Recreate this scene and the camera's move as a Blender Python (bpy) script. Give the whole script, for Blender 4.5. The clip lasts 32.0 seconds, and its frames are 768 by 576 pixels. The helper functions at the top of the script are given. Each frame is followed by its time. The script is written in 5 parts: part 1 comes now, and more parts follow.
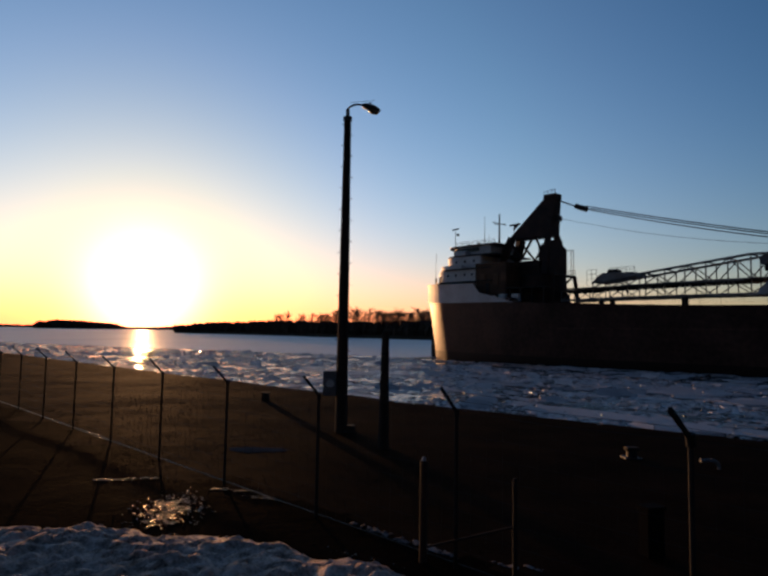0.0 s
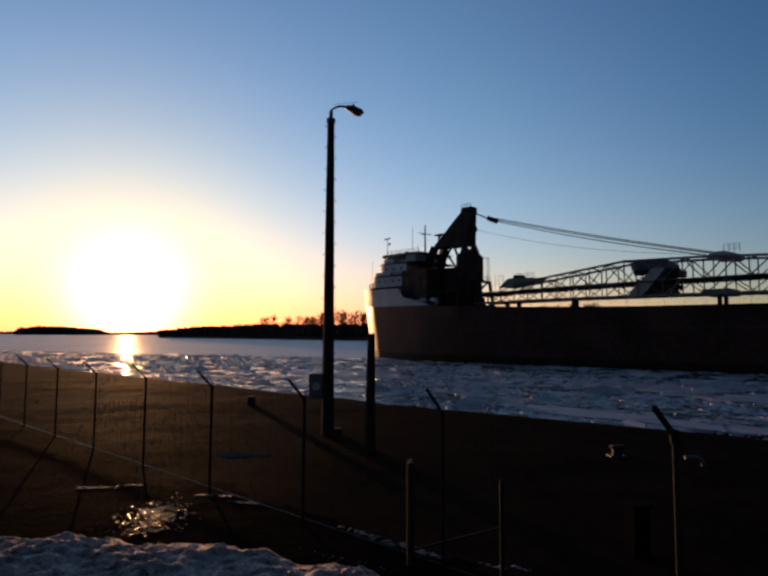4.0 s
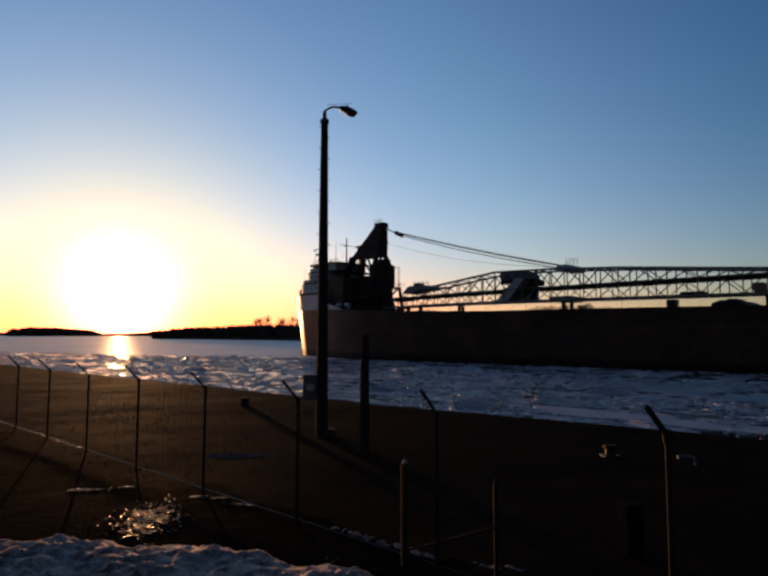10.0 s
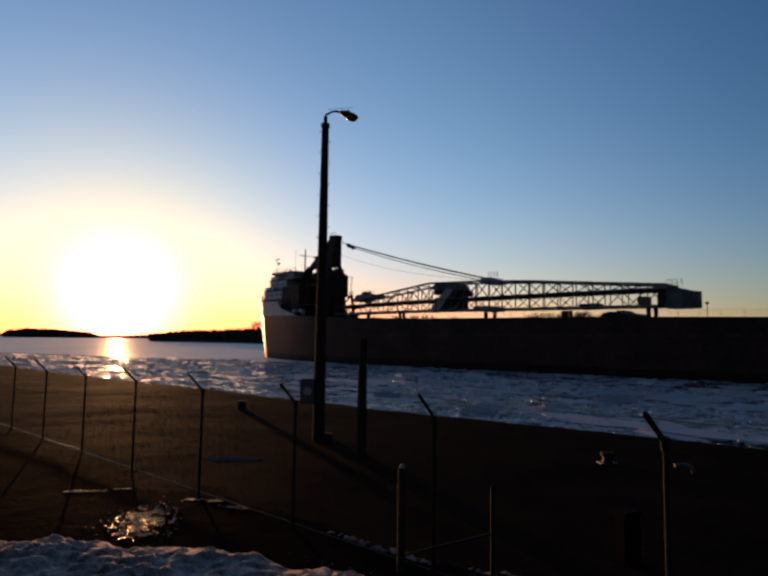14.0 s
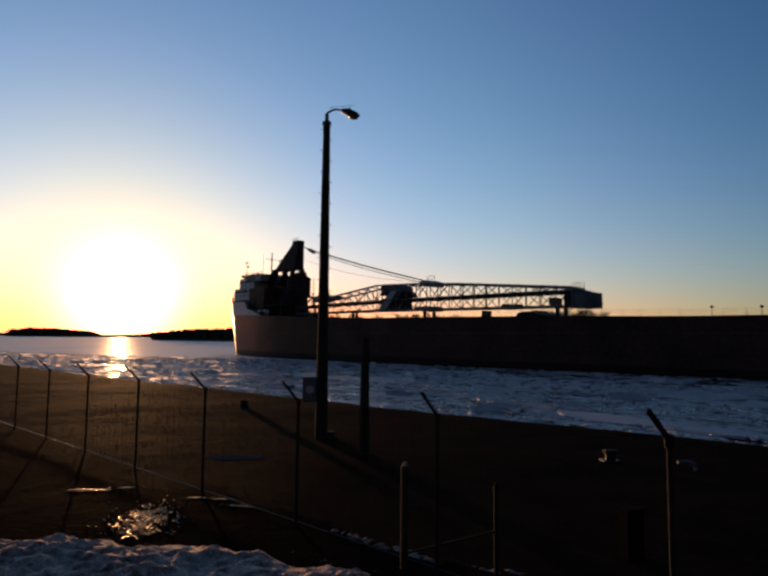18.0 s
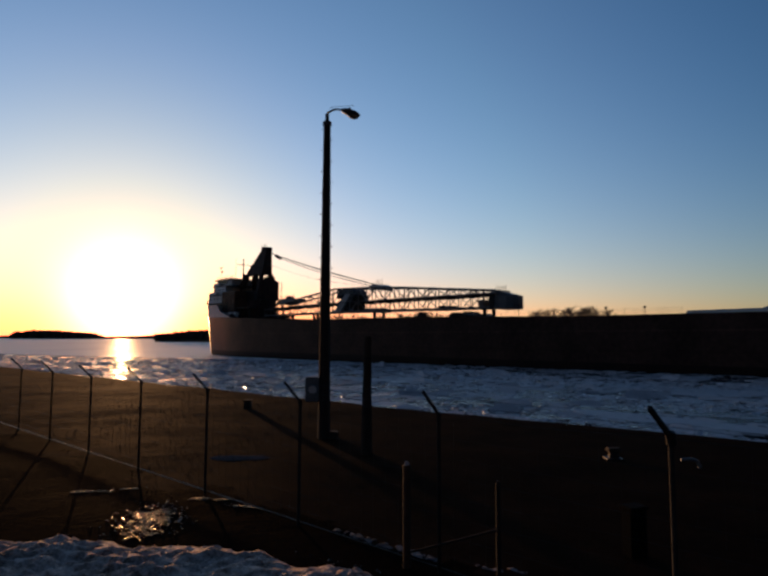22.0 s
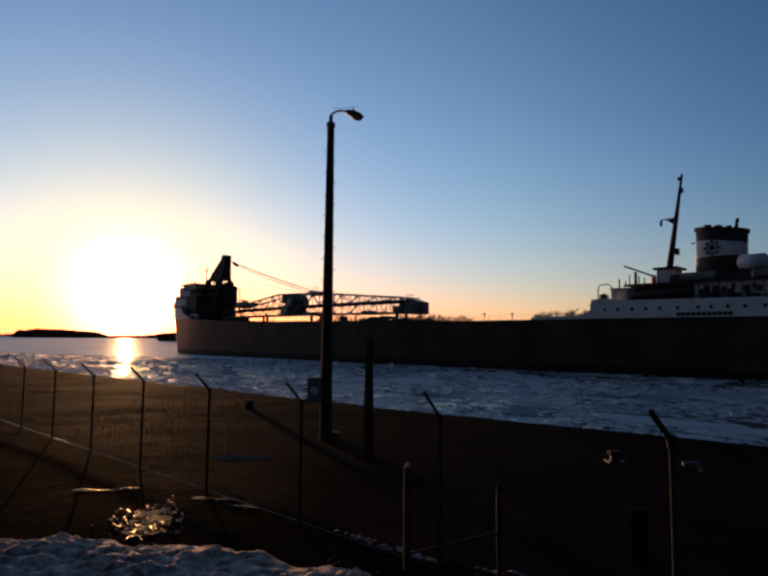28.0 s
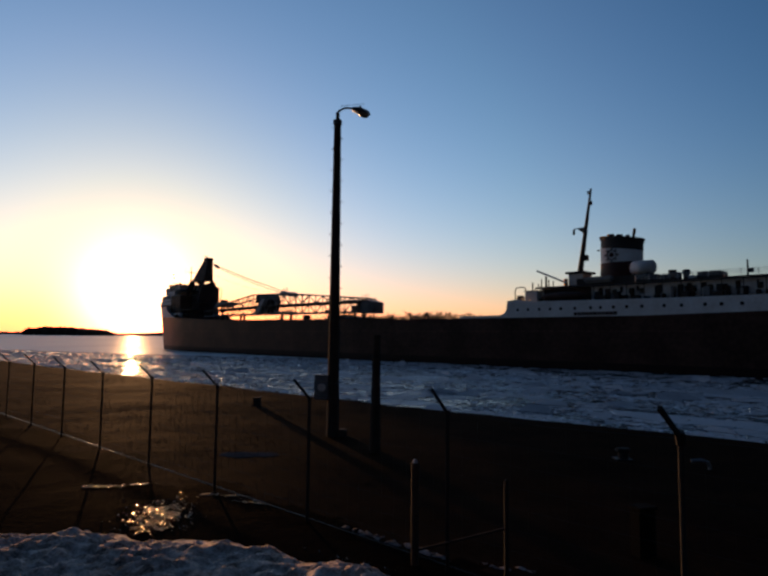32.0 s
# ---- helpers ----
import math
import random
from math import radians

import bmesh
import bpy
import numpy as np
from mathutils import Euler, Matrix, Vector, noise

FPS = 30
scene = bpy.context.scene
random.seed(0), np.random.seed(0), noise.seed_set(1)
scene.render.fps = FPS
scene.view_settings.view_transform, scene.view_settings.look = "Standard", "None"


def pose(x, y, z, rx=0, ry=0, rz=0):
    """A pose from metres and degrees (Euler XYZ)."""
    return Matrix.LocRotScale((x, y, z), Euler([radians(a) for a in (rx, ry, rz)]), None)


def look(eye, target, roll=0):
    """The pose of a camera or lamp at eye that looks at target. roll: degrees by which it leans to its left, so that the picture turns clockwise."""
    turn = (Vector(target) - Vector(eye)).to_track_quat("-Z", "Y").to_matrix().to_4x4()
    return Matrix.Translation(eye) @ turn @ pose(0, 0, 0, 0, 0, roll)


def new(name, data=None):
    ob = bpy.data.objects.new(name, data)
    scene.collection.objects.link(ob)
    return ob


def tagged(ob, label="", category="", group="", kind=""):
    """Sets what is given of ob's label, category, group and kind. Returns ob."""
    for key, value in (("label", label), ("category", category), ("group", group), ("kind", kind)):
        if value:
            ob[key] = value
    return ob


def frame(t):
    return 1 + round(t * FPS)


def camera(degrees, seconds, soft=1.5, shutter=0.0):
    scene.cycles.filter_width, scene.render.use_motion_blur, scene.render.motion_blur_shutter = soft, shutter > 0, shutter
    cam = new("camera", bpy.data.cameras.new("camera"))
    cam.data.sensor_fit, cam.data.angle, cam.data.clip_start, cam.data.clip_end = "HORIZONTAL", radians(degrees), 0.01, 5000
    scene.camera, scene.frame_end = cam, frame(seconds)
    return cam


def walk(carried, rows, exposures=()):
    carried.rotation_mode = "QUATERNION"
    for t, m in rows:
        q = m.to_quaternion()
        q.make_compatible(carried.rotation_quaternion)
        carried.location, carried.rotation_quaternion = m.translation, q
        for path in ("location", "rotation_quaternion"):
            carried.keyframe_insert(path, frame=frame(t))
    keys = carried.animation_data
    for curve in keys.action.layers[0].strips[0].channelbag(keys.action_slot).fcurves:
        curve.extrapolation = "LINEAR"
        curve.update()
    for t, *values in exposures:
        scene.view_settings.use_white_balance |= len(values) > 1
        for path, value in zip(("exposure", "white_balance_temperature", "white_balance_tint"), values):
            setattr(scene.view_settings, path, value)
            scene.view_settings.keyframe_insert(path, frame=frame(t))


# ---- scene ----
EXPOSURE = 0.0
SKY = 0.55
SUN_POWER = 3.5
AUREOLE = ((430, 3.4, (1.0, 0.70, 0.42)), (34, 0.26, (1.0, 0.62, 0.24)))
HAZE = 0.47
KELVIN, TINT = 6400, 17
cam = camera(65, 32.0, soft=2.7)


def aim(x, y, z, yaw, pitch, roll):
    """A camera's pose: yaw to the left, pitch up, lean to the left."""
    return Matrix.Translation((x, y, z)) @ pose(0, 0, 0, 90 + pitch, 0, yaw) @ pose(0, 0, 0, 0, 0, roll)


walk(cam, [(t, aim(*r)) for t, *r in (
    (0.0, -0.026, -0.044, 5.016, 1.495, 4.234, 0.993),
    (0.5, -0.016, -0.039, 5.025, 1.347, 4.207, 0.748),
    (1.0, 0.001, -0.033, 5.021, 1.130, 4.228, 0.557),
    (1.5, -0.004, -0.019, 5.024, 0.956, 4.245, 0.524),
    (2.0, -0.002, -0.025, 5.020, 0.825, 4.349, 0.509),
    (2.5, -0.001, -0.029, 5.023, 0.653, 4.402, 0.398),
    (3.0, -0.003, -0.015, 5.023, 0.496, 4.333, 0.339),
    (3.5, -0.002, -0.006, 5.013, 0.315, 4.391, 0.268),
    (5.5, -0.015, 0.007, 5.019, -0.142, 4.481, 0.251),
    (6.0, -0.004, 0.001, 5.021, -0.177, 4.486, 0.129),
    (6.5, -0.000, 0.014, 5.016, -0.200, 4.521, 0.122),
    (7.0, -0.011, 0.008, 5.012, -0.309, 4.561, 0.096),
    (7.5, -0.004, 0.002, 5.008, -0.288, 4.511, 0.040),
    (8.0, -0.008, 0.016, 5.012, -0.225, 4.390, 0.069),
    (8.5, 0.002, 0.008, 5.012, -0.363, 4.442, 0.037),
    (9.0, 0.000, 0.008, 5.017, -0.375, 4.365, 0.093),
    (9.5, 0.002, 0.006, 5.018, -0.349, 4.412, 0.134),
    (10.0, -0.004, -0.004, 5.013, -0.422, 4.509, 0.135),
    (10.5, -0.006, 0.005, 5.011, -0.485, 4.590, 0.223),
    (11.0, -0.013, 0.002, 5.013, -0.515, 4.662, 0.366),
    (11.5, -0.012, 0.011, 5.008, -0.516, 4.715, 0.440),
    (12.0, -0.015, -0.010, 5.003, -0.512, 4.849, 0.558),
    (12.5, -0.024, -0.006, 4.999, -0.670, 4.954, 0.771),
    (13.0, -0.011, 0.004, 5.000, -0.561, 4.958, 0.863),
    (13.5, -0.012, 0.002, 5.003, -0.556, 5.010, 0.849),
    (14.0, -0.016, -0.003, 4.997, -0.576, 4.994, 0.805),
    (14.5, -0.024, -0.000, 4.995, -0.593, 4.936, 0.762),
    (16.5, -0.013, 0.013, 4.985, -0.487, 4.782, 0.496),
    (17.0, -0.017, 0.013, 4.990, -0.454, 4.767, 0.442),
    (17.5, -0.018, 0.018, 4.993, -0.436, 4.753, 0.477),
    (18.0, -0.025, 0.006, 4.994, -0.412, 4.820, 0.618),
    (18.5, -0.024, -0.003, 5.000, -0.354, 4.919, 0.525),
    (19.0, -0.016, -0.016, 5.002, -0.260, 4.853, 0.577),
    (19.5, -0.013, -0.002, 4.997, -0.240, 4.886, 0.450),
    (20.0, -0.009, 0.010, 4.993, -0.223, 4.857, 0.432),
    (20.5, -0.005, 0.011, 4.996, -0.207, 4.816, 0.288),
    (21.0, -0.004, 0.004, 4.991, -0.196, 4.791, 0.267),
    (21.5, 0.004, 0.011, 4.990, -0.160, 4.800, 0.226),
    (22.0, 0.007, 0.013, 4.989, -0.160, 4.786, 0.166),
    (22.5, 0.017, 0.013, 4.989, -0.045, 4.734, 0.196),
    (23.0, 0.015, 0.008, 4.989, -0.026, 4.699, 0.332),
    (23.5, 0.039, 0.019, 4.998, 0.071, 4.712, -0.103),
    (24.0, 0.054, 0.008, 4.997, 0.129, 4.748, -0.201),
    (24.5, 0.050, 0.013, 5.001, 0.147, 4.759, -0.080),
    (25.0, 0.047, 0.021, 4.993, 0.137, 4.767, 0.006),
    (25.5, 0.034, 0.002, 4.991, 0.079, 4.800, 0.067),
    (27.5, 0.024, 0.005, 4.973, 0.174, 4.951, 0.388),
    (28.0, 0.014, -0.007, 4.992, 0.099, 4.898, 0.595),
    (28.5, 0.010, 0.006, 4.976, 0.147, 5.045, 0.554),
    (29.0, -0.002, -0.005, 4.977, 0.159, 5.079, 0.731),
    (29.5, 0.000, -0.004, 4.979, 0.283, 5.074, 0.658),
    (30.0, 0.011, 0.003, 4.979, 0.313, 4.999, 0.624),
    (30.5, 0.010, -0.002, 4.980, 0.395, 4.959, 0.399),
    (31.0, 0.016, 0.006, 4.974, 0.460, 4.933, 0.313),
    (31.5, 0.018, -0.012, 4.972, 0.955, 4.719, 0.387),
    (32.0, 0.004, -0.012, 4.979, 0.728, 4.664, 0.567),
)], exposures=((0.0, EXPOSURE, KELVIN, TINT), (32.0, EXPOSURE, KELVIN, TINT)))

# ---- sky and sun ----
SUN_AZ, SUN_EL, GLOW_EL = -23.2, 1.2, 3.4


def way(az, el):
    return Vector((math.sin(radians(az)) * math.cos(radians(el)), math.cos(radians(az)) * math.cos(radians(el)), math.sin(radians(el))))


SUN_WAY, GLOW_WAY = way(SUN_AZ, SUN_EL), way(SUN_AZ, GLOW_EL)


def make_sky():
    world = bpy.data.worlds.new("evening_sky")
    scene.world = world
    world.use_nodes = True
    nt = world.node_tree
    nt.nodes.clear()
    out = nt.nodes.new("ShaderNodeOutputWorld")
    sky = nt.nodes.new("ShaderNodeTexSky")
    sky.sky_type, sky.sun_disc = "NISHITA", False
    sky.sun_elevation, sky.sun_rotation = radians(SUN_EL), radians(SUN_AZ)
    sky.air_density, sky.dust_density, sky.ozone_density = 1.0, 0.35, 3.0
    base = nt.nodes.new("ShaderNodeBackground")
    # low light has a long way through the air: it loses its blue
    red = nt.nodes.new("ShaderNodeMix")
    red.data_type, red.blend_type = "RGBA", "MULTIPLY"
    red.inputs["B"].default_value = (1.0, 0.26, 0.66, 1)
    deep = nt.nodes.new("ShaderNodeMix")
    deep.data_type, deep.blend_type = "RGBA", "MULTIPLY"
    deep.inputs["Factor"].default_value = 1.0
    nt.links.new(sky.outputs[0], deep.inputs["A"])
    nt.links.new(deep.outputs["Result"], red.inputs["A"])
    nt.links.new(red.outputs["Result"], base.inputs[0])
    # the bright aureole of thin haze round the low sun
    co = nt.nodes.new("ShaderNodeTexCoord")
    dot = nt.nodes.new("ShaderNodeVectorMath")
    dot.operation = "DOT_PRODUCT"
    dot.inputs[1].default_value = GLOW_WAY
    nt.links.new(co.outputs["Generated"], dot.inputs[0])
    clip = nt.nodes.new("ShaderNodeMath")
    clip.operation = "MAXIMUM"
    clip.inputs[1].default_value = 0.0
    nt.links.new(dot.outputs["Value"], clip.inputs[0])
    # forward scatter whitens the sky towards the sun, away from it the blue deepens
    ramp = nt.nodes.new("ShaderNodeValToRGB")
    ramp.color_ramp.interpolation = "B_SPLINE"
    stops = ((0.0, (0.84, 0.82, 0.88)), (0.33, (0.64, 0.82, 0.90)), (0.5, (0.605, 0.845, 0.90)), (0.636, (0.80, 0.90, 0.89)), (0.777, (0.98, 0.968, 0.885)), (0.93, (0.98, 1.12, 0.90)), (0.98, (0.90, 1.06, 0.78)), (1.0, (0.86, 0.86, 0.62)))
    while len(ramp.color_ramp.elements) < len(stops):
        ramp.color_ramp.elements.new(0.5)
    for e, (at, colour) in zip(ramp.color_ramp.elements, stops):
        e.position, e.color = at, (*colour, 1)
    nt.links.new(clip.outputs[0], ramp.inputs[0])
    nt.links.new(ramp.outputs[0], deep.inputs["B"])
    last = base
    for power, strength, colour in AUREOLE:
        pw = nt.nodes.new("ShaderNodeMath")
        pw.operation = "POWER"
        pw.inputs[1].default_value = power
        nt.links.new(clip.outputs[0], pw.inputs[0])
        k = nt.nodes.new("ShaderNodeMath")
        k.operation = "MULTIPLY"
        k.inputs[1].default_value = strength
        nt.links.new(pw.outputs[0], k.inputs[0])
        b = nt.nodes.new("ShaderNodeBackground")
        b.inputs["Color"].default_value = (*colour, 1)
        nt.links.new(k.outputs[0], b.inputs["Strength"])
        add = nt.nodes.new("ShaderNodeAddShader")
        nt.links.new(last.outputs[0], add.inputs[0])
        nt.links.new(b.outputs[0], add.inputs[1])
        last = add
    # the warm haze low over the horizon, strongest below the sun
    sep = nt.nodes.new("ShaderNodeSeparateXYZ")
    nt.links.new(co.outputs["Generated"], sep.inputs[0])

    def step(kind, a, b=None):
        m = nt.nodes.new("ShaderNodeMath")
        m.operation = kind
        for i, v in enumerate((a, b)):
            if isinstance(v, (int, float)):
                m.inputs[i].default_value = v
            elif v is not None:
                nt.links.new(v, m.inputs[i])
        return m.outputs[0]
    high = step("ABSOLUTE", sep.outputs[2])
    low = step("EXPONENT", step("MULTIPLY", high, -11.5))
    hazy = step("EXPONENT", step("MULTIPLY", high, -9.6))
    side = step("MAXIMUM", step("MULTIPLY", step("ADD", dot.outputs["Value"], 0.5), 0.667), 0.0)
    nt.links.new(step("MULTIPLY", low, step("POWER", side, 3.6)), red.inputs["Factor"])
    # the evening sky grows dimmer away from the sun
    nt.links.new(step("MULTIPLY", step("ADD", step("MULTIPLY", step("POWER", side, 1.4), 0.86), 0.14), SKY), base.inputs["Strength"])
    near_sun = step("ADD", step("MULTIPLY", step("POWER", side, 2.3), 0.95), 0.05)
    h = nt.nodes.new("ShaderNodeBackground")
    h.inputs["Color"].default_value = (1.0, 0.64, 0.49, 1)
    nt.links.new(step("MULTIPLY", step("MULTIPLY", hazy, near_sun), HAZE), h.inputs["Strength"])
    add = nt.nodes.new("ShaderNodeAddShader")
    nt.links.new(last.outputs[0], add.inputs[0])
    nt.links.new(h.outputs[0], add.inputs[1])
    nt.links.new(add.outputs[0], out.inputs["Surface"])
    lamp = bpy.data.lights.new("sun", "SUN")
    lamp.energy, lamp.angle, lamp.color = SUN_POWER, radians(0.6), (1.0, 0.50, 0.19)
    new("sun", lamp).matrix_world = look(SUN_WAY * 900, (0, 0, 0))


make_sky()

# ---- materials ----


def surface(name, colour, rough=0.7, metal=0.0, other=None, scale=1.5, fine=14.0, bump=0.15, depth=0.02, ior=1.45, spread=0.25, spec=0.3):
    """A worn surface: two scales of noise mix two colours, a third varies the gloss, the finest gives relief; each piece differs a little."""
    m = bpy.data.materials.new(name)
    m.use_nodes = True
    nt = m.node_tree
    n, l = nt.nodes, nt.links
    bsdf = n["Principled BSDF"]
    other = other or tuple(c * 0.6 for c in colour)
    co = n.new("ShaderNodeTexCoord")
    big = n.new("ShaderNodeTexNoise")
    big.inputs["Scale"].default_value, big.inputs["Detail"].default_value = scale, 5
    small = n.new("ShaderNodeTexNoise")
    small.inputs["Scale"].default_value, small.inputs["Detail"].default_value = fine, 6
    for t in (big, small):
        l.new(co.outputs["Object"], t.inputs["Vector"])
    mul = n.new("ShaderNodeMath")
    mul.operation = "MULTIPLY_ADD"
    mul.inputs[1].default_value = 0.6
    l.new(big.outputs["Fac"], mul.inputs[0])
    k = n.new("ShaderNodeMath")
    k.operation = "MULTIPLY"
    k.inputs[1].default_value = 0.4
    l.new(small.outputs["Fac"], k.inputs[0])
    l.new(k.outputs[0], mul.inputs[2])
    ramp = n.new("ShaderNodeValToRGB")
    ramp.color_ramp.elements[0].position, ramp.color_ramp.elements[1].position = 0.36, 0.64
    ramp.color_ramp.elements[0].color, ramp.color_ramp.elements[1].color = (*other, 1), (*colour, 1)
    l.new(mul.outputs[0], ramp.inputs[0])
    info = n.new("ShaderNodeObjectInfo")
    var = n.new("ShaderNodeMapRange")
    var.inputs["To Min"].default_value, var.inputs["To Max"].default_value = 1 - spread, 1 + spread
    l.new(info.outputs["Random"], var.inputs["Value"])
    hsv = n.new("ShaderNodeHueSaturation")
    l.new(var.outputs[0], hsv.inputs["Value"])
    l.new(ramp.outputs[0], hsv.inputs["Color"])
    l.new(hsv.outputs[0], bsdf.inputs["Base Color"])
    rr = n.new("ShaderNodeMapRange")
    rr.inputs["To Min"].default_value, rr.inputs["To Max"].default_value = max(0.03, rough - 0.15), min(1, rough + 0.15)
    l.new(small.outputs["Fac"], rr.inputs["Value"])
    l.new(rr.outputs[0], bsdf.inputs["Roughness"])
    bsdf.inputs["Metallic"].default_value, bsdf.inputs["IOR"].default_value = metal, ior
    bsdf.inputs["Specular IOR Level"].default_value = spec
    bp = n.new("ShaderNodeBump")
    bp.inputs["Strength"].default_value, bp.inputs["Distance"].default_value = bump, depth
    l.new(mul.outputs[0], bp.inputs["Height"])
    l.new(bp.outputs[0], bsdf.inputs["Normal"])
    return m


HULL = surface("oxide_red_hull_paint", (0.105, 0.052, 0.040), 0.42, 0.0, (0.034, 0.019, 0.016), 0.16, 1.6, 0.2, 0.03, spec=0.10)
HULL_LOW = surface("dark_bottom_paint", (0.035, 0.018, 0.015), 0.6, 0, (0.02, 0.013, 0.012), 0.2, 2.0, 0.3, 0.05, spec=0.15)
WHITE = surface("weathered_white_ship_paint", (0.80, 0.79, 0.77), 0.5, 0, (0.62, 0.58, 0.54), 0.35, 3.0, 0.15, 0.02, spread=0.06)
CREAM = surface("white_band_paint", (0.62, 0.62, 0.62), 0.55, 0, (0.46, 0.45, 0.45), 0.4, 4.0, 0.1, 0.01, spread=0.03)
DARK = surface("black_steel_paint", (0.03, 0.03, 0.032), 0.5, 0, (0.05, 0.04, 0.035), 0.6, 5.0, 0.2, 0.02, spec=0.15)
RUST = surface("rusty_machinery_paint", (0.075, 0.04, 0.03), 0.65, 0, (0.03, 0.022, 0.02), 0.5, 5.0, 0.3, 0.03, spec=0.15)
PALE = surface("pale_grey_steel_paint", (0.55, 0.55, 0.56), 0.55, 0, (0.36, 0.35, 0.35), 0.5, 5.0, 0.2, 0.02, spec=0.2)
BOOM = surface("grey_boom_paint", (0.32, 0.31, 0.30), 0.55, 0, (0.18, 0.16, 0.145), 0.5, 5.0, 0.2, 0.02)
BROWN = surface("brown_casing_paint", (0.19, 0.092, 0.050), 0.6, 0, (0.10, 0.052, 0.032), 0.5, 5.0, 0.25, 0.02, spec=0.2)
BELT = surface("black_conveyor_rubber", (0.025, 0.024, 0.023), 0.8, 0, (0.04, 0.036, 0.032), 0.5, 5.0, 0.2, 0.02)
REDBAND = surface("dark_red_funnel_paint", (0.075, 0.018, 0.015), 0.5, 0, (0.05, 0.014, 0.012), 0.6, 5.0, 0.1, 0.01)
HEADGREY = surface("dark_grey_sheet_steel", (0.17, 0.175, 0.18), 0.55, 0, (0.10, 0.10, 0.105), 0.5, 5.0, 0.2, 0.02, spec=0.2)
GLASSY = surface("dark_window_glass", (0.02, 0.024, 0.03), 0.08, 0, (0.016, 0.018, 0.022), 1.0, 3.0, 0.02, 0.002)
DECK = surface("deck_paint_red_brown", (0.11, 0.05, 0.04), 0.75, 0, (0.07, 0.04, 0.034), 0.3, 3.0, 0.2, 0.02, spec=0.15)
WIRE = surface("greased_wire_rope", (0.05, 0.047, 0.043), 0.5, 0.6, (0.03, 0.028, 0.026), 2.0, 20.0, 0.2, 0.01)
POLE = surface("dark_weathered_pole", (0.048, 0.036, 0.029), 0.85, 0, (0.03, 0.023, 0.019), 0.8, 25.0, 0.3, 0.01, spec=0.15)
TIMBER = surface("creosoted_timber", (0.075, 0.055, 0.042), 0.85, 0, (0.04, 0.03, 0.025), 1.2, 20.0, 0.5, 0.02, spec=0.06)
RAIL = surface("rusted_steel_rail", (0.045, 0.036, 0.030), 0.30, 1.0, (0.025, 0.019, 0.015), 3.0, 40.0, 0.1, 0.002)
GALV = surface("dull_galvanised_steel", (0.032, 0.030, 0.029), 0.85, 0.0, (0.018, 0.016, 0.015), 3.0, 40.0, 0.2, 0.003, spec=0.15)
LAMPGREY = surface("grey_cast_aluminium", (0.09, 0.088, 0.085), 0.5, 0.2, (0.06, 0.058, 0.056), 4.0, 30.0, 0.15, 0.003)
LENS = surface("smoked_lamp_lens", (0.30, 0.20, 0.12), 0.2, 0, (0.24, 0.16, 0.10), 5.0, 30.0, 0.1, 0.003)
CABINET = surface("grey_green_cabinet_paint", (0.17, 0.17, 0.175), 0.6, 0, (0.12, 0.12, 0.12), 2.0, 20.0, 0.15, 0.004)
BARK = surface("grey_brown_bark", (0.20, 0.14, 0.105), 0.9, 0, (0.12, 0.088, 0.066), 0.4, 3.0, 0.3, 0.05, spec=0.06)
SCRUB = surface("bare_brown_scrub", (0.085, 0.058, 0.04), 0.95, 0, (0.05, 0.036, 0.027), 0.06, 0.5, 0.4, 0.3, spec=0.06)
FARLAND = surface("dead_grass_far_bank", (0.10, 0.075, 0.045), 0.95, 0, (0.06, 0.045, 0.03), 0.02, 0.3, 0.3, 0.3, spec=0.06)


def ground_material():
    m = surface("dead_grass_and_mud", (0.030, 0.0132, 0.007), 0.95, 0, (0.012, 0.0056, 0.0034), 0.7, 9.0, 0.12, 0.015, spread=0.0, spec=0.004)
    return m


def shaded_mud_material():
    # wet mud, its colour taken down to near black for the shade there
    return surface("wet_mud_with_shade", (0.011, 0.0066, 0.0048), 0.9, 0, (0.004, 0.0026, 0.002), 1.3, 12.0, 0.6, 0.03, spread=0.0, spec=0.001)


def snow_material():
    return surface("old_dirty_snow", (0.78, 0.58, 0.48), 0.8, 0, (0.13, 0.085, 0.064), 8.0, 42.0, 1.0, 0.05, spread=0.05, spec=0.08)


